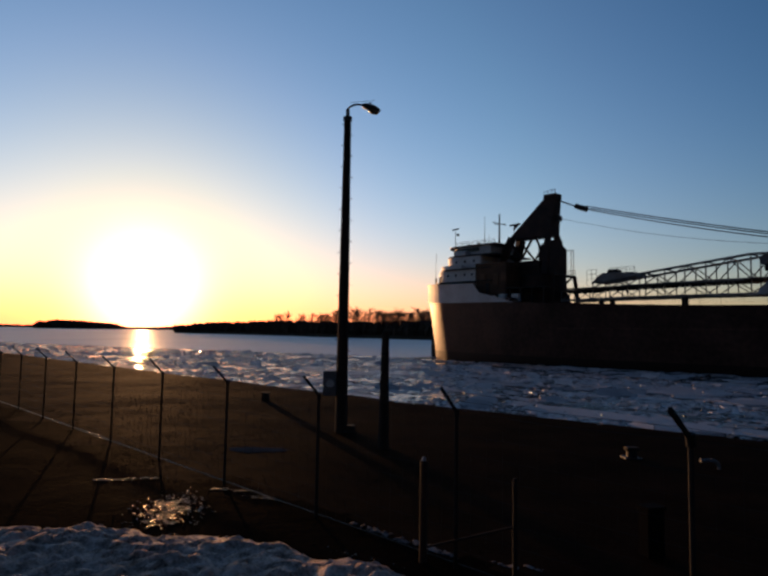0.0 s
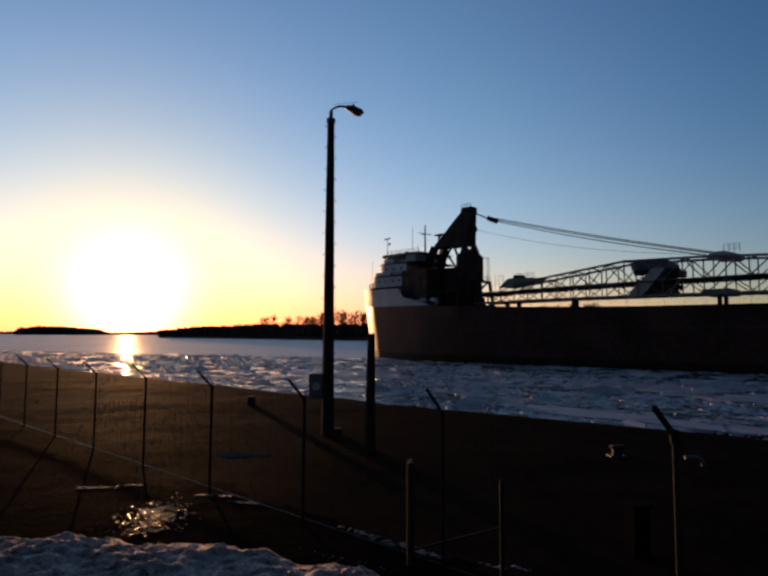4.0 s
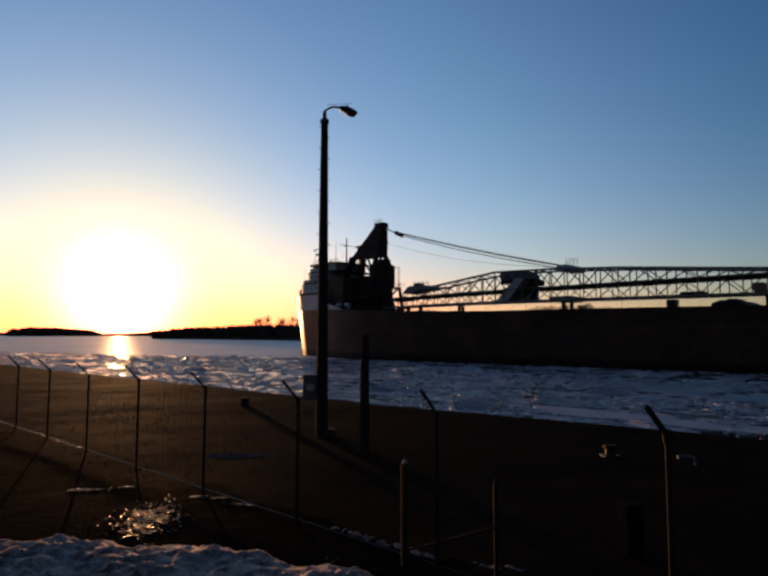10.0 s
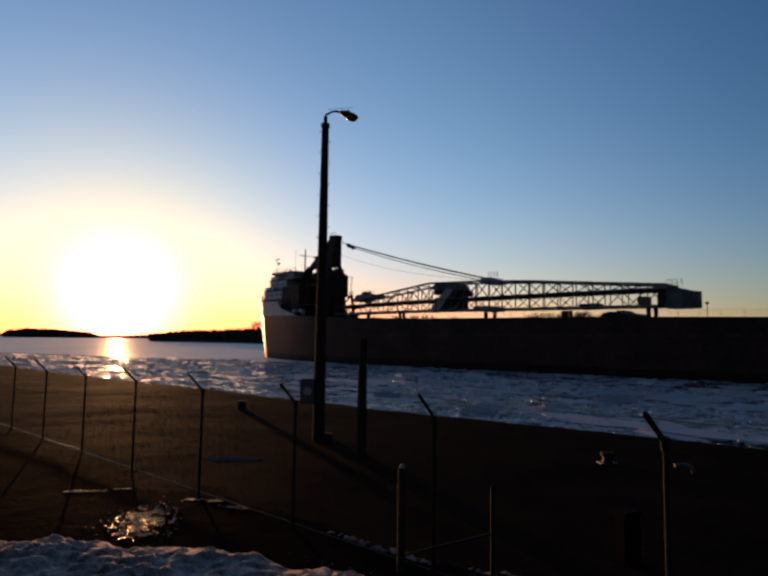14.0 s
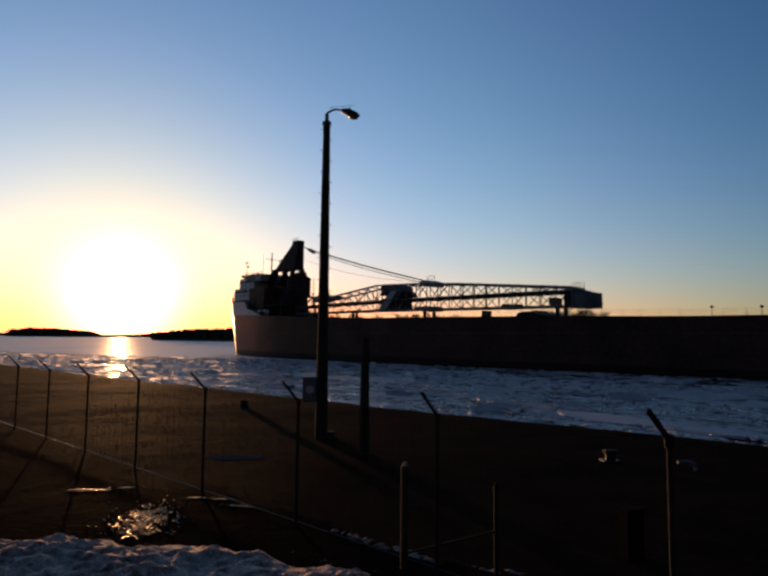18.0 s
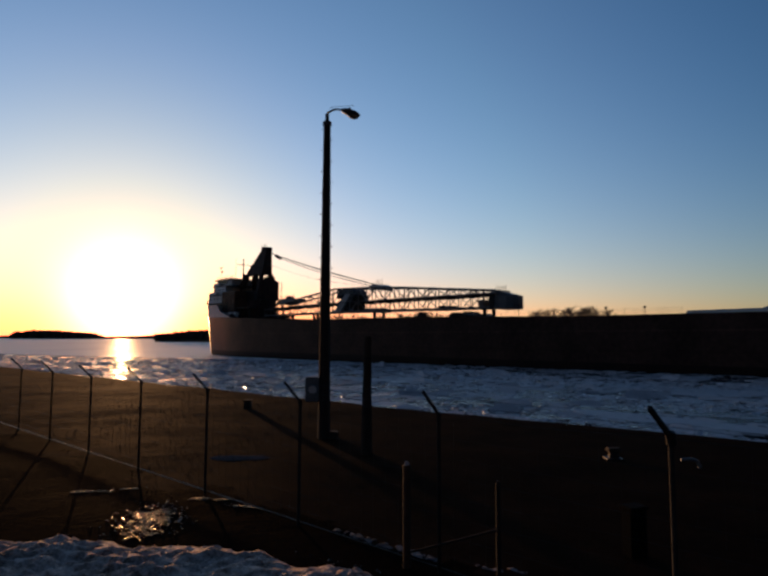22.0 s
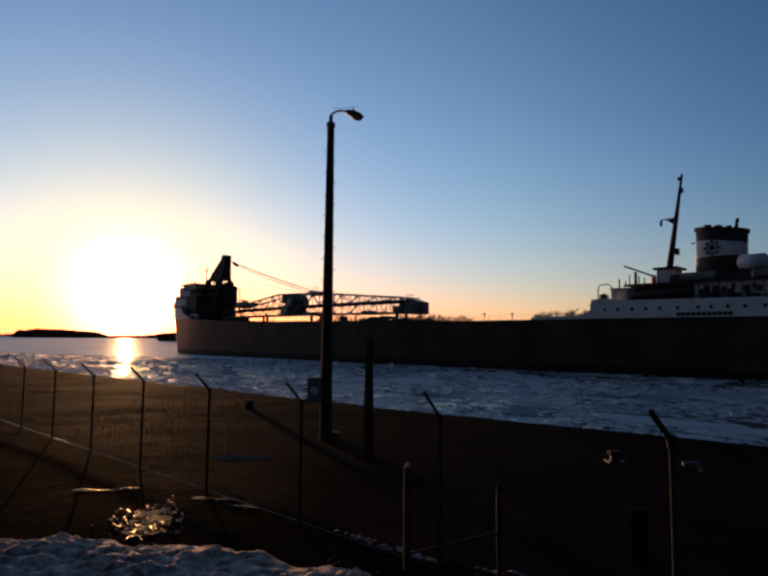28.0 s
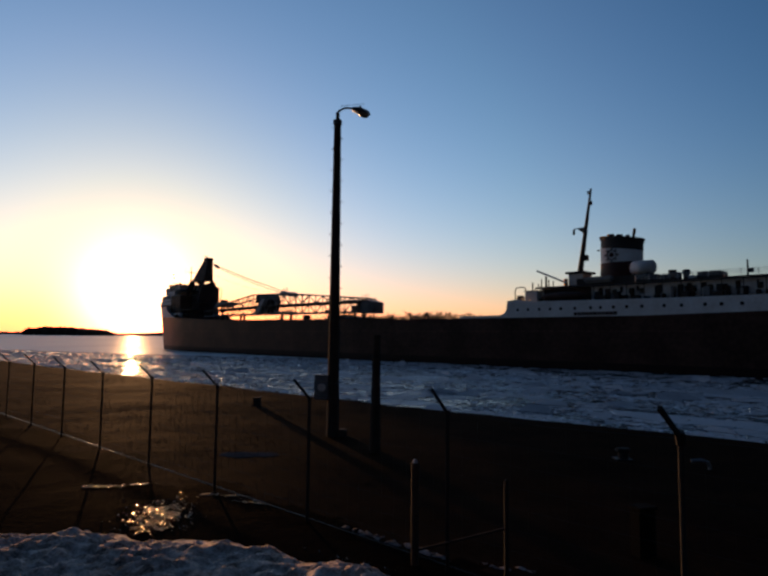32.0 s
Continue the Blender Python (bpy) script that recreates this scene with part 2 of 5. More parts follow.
def ice_material(name, light, dark, rough, lo, hi, scale, bump, depth, stretch=(1, 1, 1), island=0.0, broad=0.0, spec=0.5):
    """Ice: bright crusts over dark wet ice, glossy where it is wet."""
    m = bpy.data.materials.new(name)
    m.use_nodes = True
    nt = m.node_tree
    n, l = nt.nodes, nt.links
    bsdf = n["Principled BSDF"]
    co = n.new("ShaderNodeTexCoord")
    mp = n.new("ShaderNodeMapping")
    mp.inputs["Scale"].default_value = stretch
    mp.inputs["Rotation"].default_value = (0, 0, radians(45))
    l.new(co.outputs["Object"], mp.inputs["Vector"])
    a = n.new("ShaderNodeTexNoise")
    a.inputs["Scale"].default_value, a.inputs["Detail"].default_value, a.inputs["Roughness"].default_value = scale, 8, 0.62
    l.new(mp.outputs[0], a.inputs["Vector"])
    fac = a.outputs["Fac"]
    if broad:
        wide = n.new("ShaderNodeTexNoise")
        wide.inputs["Scale"].default_value, wide.inputs["Detail"].default_value = 0.09, 4
        l.new(co.outputs["Object"], wide.inputs["Vector"])
        k = n.new("ShaderNodeMath")
        k.operation = "MULTIPLY_ADD"
        k.inputs[1].default_value, k.inputs[2].default_value = broad, -broad / 2
        l.new(wide.outputs["Fac"], k.inputs[0])
        s = n.new("ShaderNodeMath")
        l.new(fac, s.inputs[0])
        l.new(k.outputs[0], s.inputs[1])
        fac = s.outputs[0]
    if island:
        geo = n.new("ShaderNodeNewGeometry")
        k = n.new("ShaderNodeMath")
        k.operation = "MULTIPLY_ADD"
        k.inputs[1].default_value, k.inputs[2].default_value = island, -island / 2
        l.new(geo.outputs["Random Per Island"], k.inputs[0])
        s = n.new("ShaderNodeMath")
        l.new(fac, s.inputs[0])
        l.new(k.outputs[0], s.inputs[1])
        fac = s.outputs[0]
    ramp = n.new("ShaderNodeValToRGB")
    ramp.color_ramp.elements[0].position, ramp.color_ramp.elements[1].position = lo, hi
    ramp.color_ramp.elements[0].color, ramp.color_ramp.elements[1].color = (*dark, 1), (*light, 1)
    l.new(fac, ramp.inputs[0])
    l.new(ramp.outputs[0], bsdf.inputs["Base Color"])
    rr = n.new("ShaderNodeMapRange")
    rr.inputs["From Min"].default_value, rr.inputs["From Max"].default_value = lo, hi
    rr.inputs["To Min"].default_value, rr.inputs["To Max"].default_value = rough
    l.new(fac, rr.inputs["Value"])
    l.new(rr.outputs[0], bsdf.inputs["Roughness"])
    bsdf.inputs["IOR"].default_value = 1.31
    wet, dry = spec if isinstance(spec, tuple) else (spec, spec)
    gloss = n.new("ShaderNodeMapRange")
    gloss.inputs["From Min"].default_value, gloss.inputs["From Max"].default_value = lo, hi
    gloss.inputs["To Min"].default_value, gloss.inputs["To Max"].default_value = wet, dry
    l.new(fac, gloss.inputs["Value"])
    l.new(gloss.outputs[0], bsdf.inputs["Specular IOR Level"])
    bp = n.new("ShaderNodeBump")
    bp.inputs["Strength"].default_value, bp.inputs["Distance"].default_value = bump, depth
    f2 = n.new("ShaderNodeTexNoise")
    f2.inputs["Scale"].default_value, f2.inputs["Detail"].default_value = scale * 4, 5
    l.new(mp.outputs[0], f2.inputs["Vector"])
    l.new(f2.outputs["Fac"], bp.inputs["Height"])
    l.new(bp.outputs[0], bsdf.inputs["Normal"])
    return m


GROUND, SHADED_MUD = ground_material(), shaded_mud_material()
SNOW = snow_material()
THAWED = surface("thawed_grey_snow", (0.22, 0.19, 0.185), 0.8, 0, (0.07, 0.055, 0.05), 7.0, 60.0, 0.5, 0.01, spec=0.1)
SHEET = ice_material("smooth_river_ice", (0.86, 0.86, 0.82), (0.66, 0.67, 0.64), (0.4, 0.65), 0.3, 0.6, 0.02, 0.05, 0.05, (1, 0.25, 1))
WATER = ice_material("open_dark_water", (0.02, 0.026, 0.032), (0.012, 0.017, 0.022), (0.06, 0.12), 0.3, 0.7, 0.3, 0.12, 0.05)
FLOE = ice_material("broken_brash_ice", (0.60, 0.53, 0.51), (0.07, 0.064, 0.066), (0.13, 0.75), 0.34, 0.60, 0.9, 0.8, 0.06, (1, 1, 1), 0.55, 0.6, spec=(0.6, 0.05))
PAN = ice_material("flat_floe_ice", (0.58, 0.54, 0.54), (0.38, 0.355, 0.36), (0.35, 0.7), 0.32, 0.68, 0.8, 0.5, 0.05, (1, 1, 1), 0.3, spec=(0.4, 0.12))
RUBBLE = ice_material("grey_ice_rubble", (0.80, 0.76, 0.76), (0.20, 0.185, 0.185), (0.2, 0.6), 0.36, 0.6, 1.2, 0.4, 0.03, (1, 1, 1), 0.7, spec=(0.5, 0.2))
PUDDLE = ice_material("wet_refrozen_mud", (0.016, 0.012, 0.01), (0.008, 0.006, 0.005), (0.5, 0.8), 0.35, 0.65, 22.0, 1.0, 0.03, spec=0.2)

# ---- small builders ----


def mesh_of(name, verts, faces, mats, index=None, smooth=False):
    me = bpy.data.meshes.new(name)
    me.from_pydata([tuple(v) for v in verts], [], faces)
    for m in mats if isinstance(mats, (list, tuple)) else [mats]:
        me.materials.append(m)
    if index is not None:
        me.polygons.foreach_set("material_index", index)
    if smooth:
        me.polygons.foreach_set("use_smooth", [True] * len(me.polygons))
    me.update()
    return me


def link(name, me, parent=None, label="", at=None):
    ob = new(name, me)
    if parent is not None:
        ob.parent = parent
    if at is not None:
        ob.matrix_basis = at
    if label:
        ob["label"] = label
    return ob


def part(name, bm, material, parent, label="", smooth=False):
    """Links a bmesh as one mesh object under a thing or a part."""
    me = bpy.data.meshes.new(name)
    bm.to_mesh(me)
    bm.free()
    for m in material if isinstance(material, (list, tuple)) else [material]:
        me.materials.append(m)
    if smooth:
        me.polygons.foreach_set("use_smooth", [True] * len(me.polygons))
    return link(name, me, parent, label)


def box(bm, x0, x1, y0, y1, z0, z1, bevel=0.0):
    m = Matrix.LocRotScale(((x0 + x1) / 2, (y0 + y1) / 2, (z0 + z1) / 2), None, (abs(x1 - x0), abs(y1 - y0), abs(z1 - z0)))
    r = bmesh.ops.create_cube(bm, size=1, matrix=m)
    if bevel:
        es = list({e for v in r["verts"] for e in v.link_edges})
        bmesh.ops.bevel(bm, geom=es, offset=bevel, segments=2, affect="EDGES")
    return bm


def boxed(x0, x1, y0, y1, z0, z1, bevel=0.0):
    return box(bmesh.new(), x0, x1, y0, y1, z0, z1, bevel)


def rod(bm, a, b, r0, r1=None, n=8):
    """A tapered round bar from a to b."""
    a, b = Vector(a), Vector(b)
    d = b - a
    m = Matrix.Translation((a + b) / 2) @ d.to_track_quat("Z", "Y").to_matrix().to_4x4()
    bmesh.ops.create_cone(bm, cap_ends=True, segments=n, radius1=r0, radius2=r0 if r1 is None else r1, depth=d.length, matrix=m)
    return bm


def rodded(a, b, r0, r1=None, n=8):
    return rod(bmesh.new(), a, b, r0, r1, n)


def tube(pts, r, n=6):
    """One bent round bar through a line of points that lie in a plane y = const."""
    verts, faces = [], []
    for i, p in enumerate(pts):
        d = (Vector(pts[min(i + 1, len(pts) - 1)]) - Vector(pts[max(i - 1, 0)])).normalized()
        side = Vector((0, 1, 0))
        up = d.cross(side).normalized()
        for k in range(n):
            a = 2 * math.pi * k / n
            verts.append(Vector(p) + (side * math.cos(a) + up * math.sin(a)) * r)
    for i in range(len(pts) - 1):
        for k in range(n):
            j = (k + 1) % n
            faces.append((i * n + k, i * n + j, (i + 1) * n + j, (i + 1) * n + k))
    faces += [tuple(range(n))[::-1], tuple(range((len(pts) - 1) * n, len(pts) * n))]
    bm = bmesh.new()
    vs = [bm.verts.new(v) for v in verts]
    for f in faces:
        bm.faces.new([vs[i] for i in f])
    return bm


def beam(bm, a, b, w, h):
    """A square bar from a to b."""
    a, b = Vector(a), Vector(b)
    d = b - a
    m = Matrix.Translation((a + b) / 2) @ d.to_track_quat("Z", "Y").to_matrix().to_4x4() @ Matrix.Diagonal((w, h, d.length, 1))
    bmesh.ops.create_cube(bm, size=1, matrix=m)
    return bm


def beamed(a, b, w, h):
    return beam(bmesh.new(), a, b, w, h)


def prism(outline, y0, y1):
    """A plate or block with an outline in x and z, from y0 to y1."""
    bm = bmesh.new()
    lo = [bm.verts.new((x, y0, z)) for x, z in outline]
    hi = [bm.verts.new((x, y1, z)) for x, z in outline]
    bm.faces.new(lo)
    bm.faces.new(hi[::-1])
    for i in range(len(outline)):
        j = (i + 1) % len(outline)
        bm.faces.new((lo[j], lo[i], hi[i], hi[j]))
    bmesh.ops.recalc_face_normals(bm, faces=bm.faces)
    return bm


def plan_block(outline, z0, z1, bevel=0.0):
    """A block with an outline in x and y, from z0 to z1."""
    bm = bmesh.new()
    lo = [bm.verts.new((x, y, z0)) for x, y in outline]
    hi = [bm.verts.new((x, y, z1)) for x, y in outline]
    bm.faces.new(lo)
    bm.faces.new(hi[::-1])
    for i in range(len(outline)):
        j = (i + 1) % len(outline)
        bm.faces.new((lo[j], lo[i], hi[i], hi[j]))
    bmesh.ops.recalc_face_normals(bm, faces=bm.faces)
    return bm


def lattice_noise(x, y, seed=0):
    """Smooth noise from -1 to 1 on arrays."""
    xi, yi = np.floor(x), np.floor(y)
    fx, fy = x - xi, y - yi
    fx, fy = fx * fx * (3 - 2 * fx), fy * fy * (3 - 2 * fy)

    def corner(i, j):
        h = np.sin(i * 127.1 + j * 311.7 + seed * 74.7) * 43758.5453
        return (h - np.floor(h)) * 2 - 1
    a, b = corner(xi, yi), corner(xi + 1, yi)
    c, d = corner(xi, yi + 1), corner(xi + 1, yi + 1)
    return (a * (1 - fx) + b * fx) * (1 - fy) + (c * (1 - fx) + d * fx) * fy


def fbm(x, y, octaves=4, seed=0):
    total, k = 0, 1.0
    for o in range(octaves):
        total = total + k * lattice_noise(x * 2 ** o, y * 2 ** o, seed + o)
        k *= 0.5
    return total


# ---- the lie of the land: u runs along the river, v across it ----
R2 = math.sqrt(0.5)
GROUND_Z = 1.8


def uv_of(x, y):
    return (y - x) * R2, (x + y) * R2


def xy_of(u, v):
    return (v - u) * R2, (u + v) * R2


def bank_edge(u):
    return np.interp(u, [-400, -60, 5, 20, 37, 78, 400, 900], [40, 26, 22.4, 20.6, 19.6, 17.9, 6, -60])


def smooth_step(a, b, x):
    t = np.clip((x - a) / (b - a), 0, 1)
    return t * t * (3 - 2 * t)


def land_height(x, y):
    u, v = uv_of(x, y)
    r = np.hypot(x, y)
    z = GROUND_Z + 0.010 * fbm(x * 0.25, y * 0.25, 3, 3) + 0.002 * fbm(x * 4, y * 4, 2, 9)
    # the mound by the camera, its brow and its fall to the low ground
    brow = np.interp(x, [-9, -3.4, -1.5, -1.05, -0.65, -0.4, -0.1, 0.4, 1.6, 6], [4.6, 5.35, 5.3, 5.06, 4.78, 4.66, 4.4, 3.9, 2.9, 2.2]) + 0.12 * fbm(x * 1.3, y * 0.3, 3, 5)
    up = 1 - smooth_step(0.0, 2.6, y - brow)
    z = z + up * (1.31 + 0.06 * fbm(x * 1.1, y * 1.1, 4, 21) * smooth_step(12, 4, r))
    # the bank's fall to the water
    e = bank_edge(u) + 0.25 * fbm(u * 0.35, v * 0.2, 3, 14)
    z = z - smooth_step(-0.4, 4.5, v - e) * 4.2
    return z


def spaced(near0, near1, step, far0, far1, growth=1.18):
    mid = list(np.arange(near0, near1 + 1e-6, step))
    out, d = [near1], step
    while out[-1] < far1:
        d *= growth
        out.append(out[-1] + d)
    low, d = [near0], step
    while low[-1] > far0:
        d *= growth
        low.append(low[-1] - d)
    return np.array(low[:0:-1] + mid + out[1:])


def in_muddy_shade(x, y):
    """Inland of the fence the ground is wet trodden mud, near-black to hold the hollow's shade, beyond it dead grass.
    """
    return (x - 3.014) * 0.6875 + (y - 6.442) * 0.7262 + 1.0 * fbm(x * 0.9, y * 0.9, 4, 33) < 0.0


def make_ground():
    us = spaced(-4, 40, 0.17, -4500, 4500)
    vs = spaced(0.5, 26, 0.17, -4500, 4500)
    uu, vv = np.meshgrid(us, vs)
    x, y = xy_of(uu, vv)
    z = land_height(x, y)
    nu, nv = len(us), len(vs)
    idx = np.arange(nu * nv).reshape(nv, nu)
    f = np.stack([idx[:-1, :-1], idx[:-1, 1:], idx[1:, 1:], idx[1:, :-1]], -1).reshape(-1, 4)
    me = mesh_of("ground", np.stack([x, y, z], -1).reshape(-1, 3).tolist(), f.tolist(), [GROUND, SHADED_MUD], in_muddy_shade(x, y).reshape(-1)[f[:, 0]].astype(int).tolist(), smooth=True)
    tagged(link("ground", me), "dark brown dead grass and shade-darkened mud along the river bank", "ground", kind="structure")


make_ground()


def make_water():
    us = spaced(-80, 320, 10, -4800, 4800, 1.3)
    vs = spaced(-20, 400, 10, -4800, 4800, 1.3)
    uu, vv = np.meshgrid(us, vs)
    x, y = xy_of(uu, vv)
    nu, nv = len(us), len(vs)
    idx = np.arange(nu * nv).reshape(nv, nu)
    f = np.stack([idx[:-1, :-1], idx[:-1, 1:], idx[1:, 1:], idx[1:, :-1]], -1).reshape(-1, 4)
    me = mesh_of("water", np.stack([x, y, x * 0 - 0.12], -1).reshape(-1, 3).tolist(), f.tolist(), WATER)
    tagged(link("water", me), "dark open river water between the ice", "water", kind="structure")


make_water()


def brash_limit(u):
    """Across the river: where the broken ice of the ship's track gives way to the smooth sheet."""
    return np.interp(u, [-400, -50, 60, 80, 112, 190, 300, 600, 1200], [84.5, 84.5, 84.5, 83.5, 79, 50, 26, 10, 0])


def make_ice_sheet():
    us = spaced(-60, 300, 2.0, -3800, 4700, 1.35)
    k = np.array([0, 3, 30, 120, 300, 800, 1800, 4400.0])
    verts, faces = [], []
    for u in us:
        lim = brash_limit(u) + 1.5 * lattice_noise(np.array(u * 0.16), np.array(0.3), 4) + 0.8 * lattice_noise(np.array(u * 0.6), np.array(0.3), 6)
        lim += 26 * float(smooth_step(90, 80, u))
        for d in k:
            x, y = xy_of(u, float(lim) + d)
            verts.append((x, y, 0.0))
    n = len(k)
    for i in range(len(us) - 1):
        for j in range(n - 1):
            a = i * n + j
            faces.append((a, a + n, a + n + 1, a + 1))
    me = mesh_of("river_ice", verts, faces, SHEET)
    tagged(link("river_ice", me), "smooth pale grey river ice sheet", "ice", kind="structure")


make_ice_sheet()


def rubble(u, v):
    """How high the ice lies heaped up along the channel's far side, where ships push it."""
    return float(np.interp(u, [-60, 10, 70, 120, 170], [0.45, 0.4, 0.2, 0.06, 0.0]) * np.interp(v, [74, 82, 90], [0.0, 1.0, 1.0]))


def make_brash(name, v0, v1, count, seed, u0=-45, u1=330, scale=1.0):
    """Broken plates of ice, thick and tilted, adrift together."""
    rng = np.random.default_rng(seed)
    verts, faces = [], []
    made = 0
    while made < count:
        # denser where the camera is near
        u = u0 + (u1 - u0) * rng.random() ** 1.7
        v = v0 + (v1 - v0) * rng.random()
        if v > brash_limit(u) + 0.3:
            made += 1
            continue
        far = math.hypot(u, v)
        pan = rng.random() < 0.16
        size = (0.15 + 0.005 * far) * (0.5 + 1.4 * rng.random() ** 2.2)
        size *= scale
        pan = pan and scale == 1.0
        if pan:
            size = 1.2 + 2.6 * rng.random() ** 1.5
        x, y = xy_of(u, v)
        n = int(rng.integers(5, 8))
        turn, stretch = rng.random() * 6.28, 0.55 + 0.45 * rng.random()
        tx, ty = rng.normal(0, 0.006 if pan else 0.028, 2)
        thick = 0.04 + 0.05 * rng.random()
        lift = 0.005 + 0.03 * rng.random() if pan else -0.02 + 0.12 * rng.random() ** 2
        lift += rubble(u, v) * (0.45 + 0.75 * rng.random())
        base = len(verts)
        pts = []
        for i in range(n):
            a = 6.283 * (i + 0.5 * rng.random()) / n
            r = size * (0.75 + 0.4 * rng.random())
            px, py = r * math.cos(a), r * math.sin(a) * stretch
            qx = px * math.cos(turn) - py * math.sin(turn)
            qy = px * math.sin(turn) + py * math.cos(turn)
            pts.append((qx, qy))
        for qx, qy in pts:
            verts.append((x + qx, y + qy, lift - thick + qx * tx + qy * ty))
        for qx, qy in pts:
            verts.append((x + qx * 0.84, y + qy * 0.84, lift + qx * tx + qy * ty + 0.02 * rng.random()))
        faces.append(tuple(range(base + n, base + 2 * n)))
        for i in range(n):
            j = (i + 1) % n
            faces.append((base + i, base + j, base + n + j, base + n + i))
        made += 1
    me = mesh_of(name, verts, faces, FLOE)
    return tagged(link(name, me), "broken blue-grey brash ice drifting on the river", "ice", "drifting ice", "stuff")


def make_rubble(name, v0, v1, count, seed):
    """Small broken blocks heaped in bands between the floes, tipped every way."""
    rng = np.random.default_rng(seed)
    u = -45 + 175 * rng.random(count * 4) ** 1.3
    v = v0 + (v1 - v0) * rng.random(count * 4)
    x, y = xy_of(u, v)
    heaped = fbm(u * 0.05, v * 0.11, 3, seed) + 0.35 * fbm(u * 0.4, v * 0.7, 2, seed + 4) > 0.16
    keep = heaped & (v < brash_limit(u) - 0.5) & (v > bank_edge(u) + 1.2)
    u, v, x, y = u[keep][:count], v[keep][:count], x[keep][:count], y[keep][:count]
    verts, faces = [], []
    for i in range(len(u)):
        far = math.hypot(u[i], v[i])
        w = (0.07 + 0.0022 * far) * (0.5 + 1.2 * rng.random() ** 2)
        size = Vector((w, w * (0.5 + 0.6 * rng.random()), w * (0.08 + 0.14 * rng.random())))
        turn = Euler((rng.normal(0, 0.10), rng.normal(0, 0.10), 6.28 * rng.random())).to_matrix()
        at = Vector((x[i], y[i], 0.02 + 0.05 * rng.random() ** 2 + rubble(u[i], v[i])))
        b = len(verts)
        for dz in (-1, 1):
            k = 1.0 if dz < 0 else 0.8
            for dx, dy in ((-1, -1), (1, -0.8), (0.8, 1), (-0.9, 0.9)):
                verts.append(at + turn @ Vector((k * dx * size.x, k * dy * size.y, dz * size.z)))
        faces += [(b + 4, b + 5, b + 6, b + 7), (b, b + 1, b + 5, b + 4), (b + 1, b + 2, b + 6, b + 5), (b + 2, b + 3, b + 7, b + 6), (b + 3, b, b + 4, b + 7)]
    me = mesh_of(name, verts, faces, RUBBLE)
    return tagged(link(name, me), "heaped rubble of small grey ice blocks", "ice", "drifting ice", "stuff")


def make_pans(name, v0, v1, count, seed):
    """Wide flat floes with ragged rims, drawn out along the drift, and slabs turned up between them."""
    rng = np.random.default_rng(seed)
    verts, faces = [], []
    made, tries = 0, 0
    while made < count and tries < count * 40:
        tries += 1
        u = -45 + 260 * rng.random() ** 1.3
        v = v0 + (v1 - v0) * rng.random()
        n = int(rng.integers(11, 17))
        slab = rng.random() < 0.42
        long = 0.7 + 1.1 * rng.random() if slab else 1.6 + 4.2 * rng.random() ** 1.6
        wide = long * (0.25 + 0.2 * rng.random()) if slab else long * (0.30 + 0.35 * rng.random())
        heaped = float(fbm(np.array(u * 0.05), np.array(v * 0.11), 3, seed))
        if heaped > 0.10 or v + wide > float(brash_limit(u)) - 1.0 or v - wide < float(bank_edge(u)) + 4.5:
            continue
        made += 1
        x, y = xy_of(u, v)
        x1, y1 = xy_of(u + 1.0, v)
        ax = Vector((x1 - x, y1 - y, 0)).normalized()
        ay = Vector((-ax.y, ax.x, 0))
        turn = rng.normal(0, 0.25)
        ax, ay = ax * math.cos(turn) + ay * math.sin(turn), ay * math.cos(turn) - ax * math.sin(turn)
        rise = 0.45 + 0.5 * rng.random() if slab else rng.normal(0, 0.004)
        lift = 0.10 if slab else 0.03 + 0.07 * rng.random() + 0.8 * rubble(u, v)
        thick = 0.09 + 0.06 * rng.random()
        b = len(verts)
        rim = []
        for i in range(n):
            a = 6.283 * (i + 0.6 * rng.random()) / n
            r = 0.72 + 0.42 * rng.random()
            rim.append((long * r * math.cos(a), wide * r * math.sin(a)))
        for k, dz in ((1.0, -thick), (0.97, 0.0)):
            for px, py in rim:
                p = ax * (px * k) + ay * (py * k)
                verts.append((x + p.x, y + p.y, lift + dz - py * rise + 0.015 * rng.random()))
        faces.append(tuple(range(b + n, b + 2 * n)))
        for i in range(n):
            j = (i + 1) % n
            faces.append((b + i, b + j, b + n + j, b + n + i))
    me = mesh_of(name, verts, faces, PAN)
    return tagged(link(name, me), "wide flat blue-grey ice floes with upturned slabs", "ice", "drifting ice", "stuff")


SHORE_ICE = make_brash("brash_ice", 18.5, 24.5, 3200, 4, -12, 70, 0.35)
BRASH = [(SHORE_ICE, 0.3), (make_brash("brash_ice", 15, 36, 17000, 1), 0.7), (make_brash("brash_ice", 36, 58, 16000, 2), 0.87), (make_brash("brash_ice", 58, 90, 17000, 3), 1.1),
         (make_rubble("ice_rubble", 17, 36, 7000, 21), 0.7), (make_rubble("ice_rubble", 36, 58, 7000, 22), 0.87), (make_rubble("ice_rubble", 58, 80, 3000, 23), 1.1),
         (make_pans("ice_floes", 17, 36, 55, 31), 0.7), (make_pans("ice_floes", 36, 58, 130, 32), 0.87), (make_pans("ice_floes", 58, 80, 170, 33), 1.1)]

# ---- far shores ----


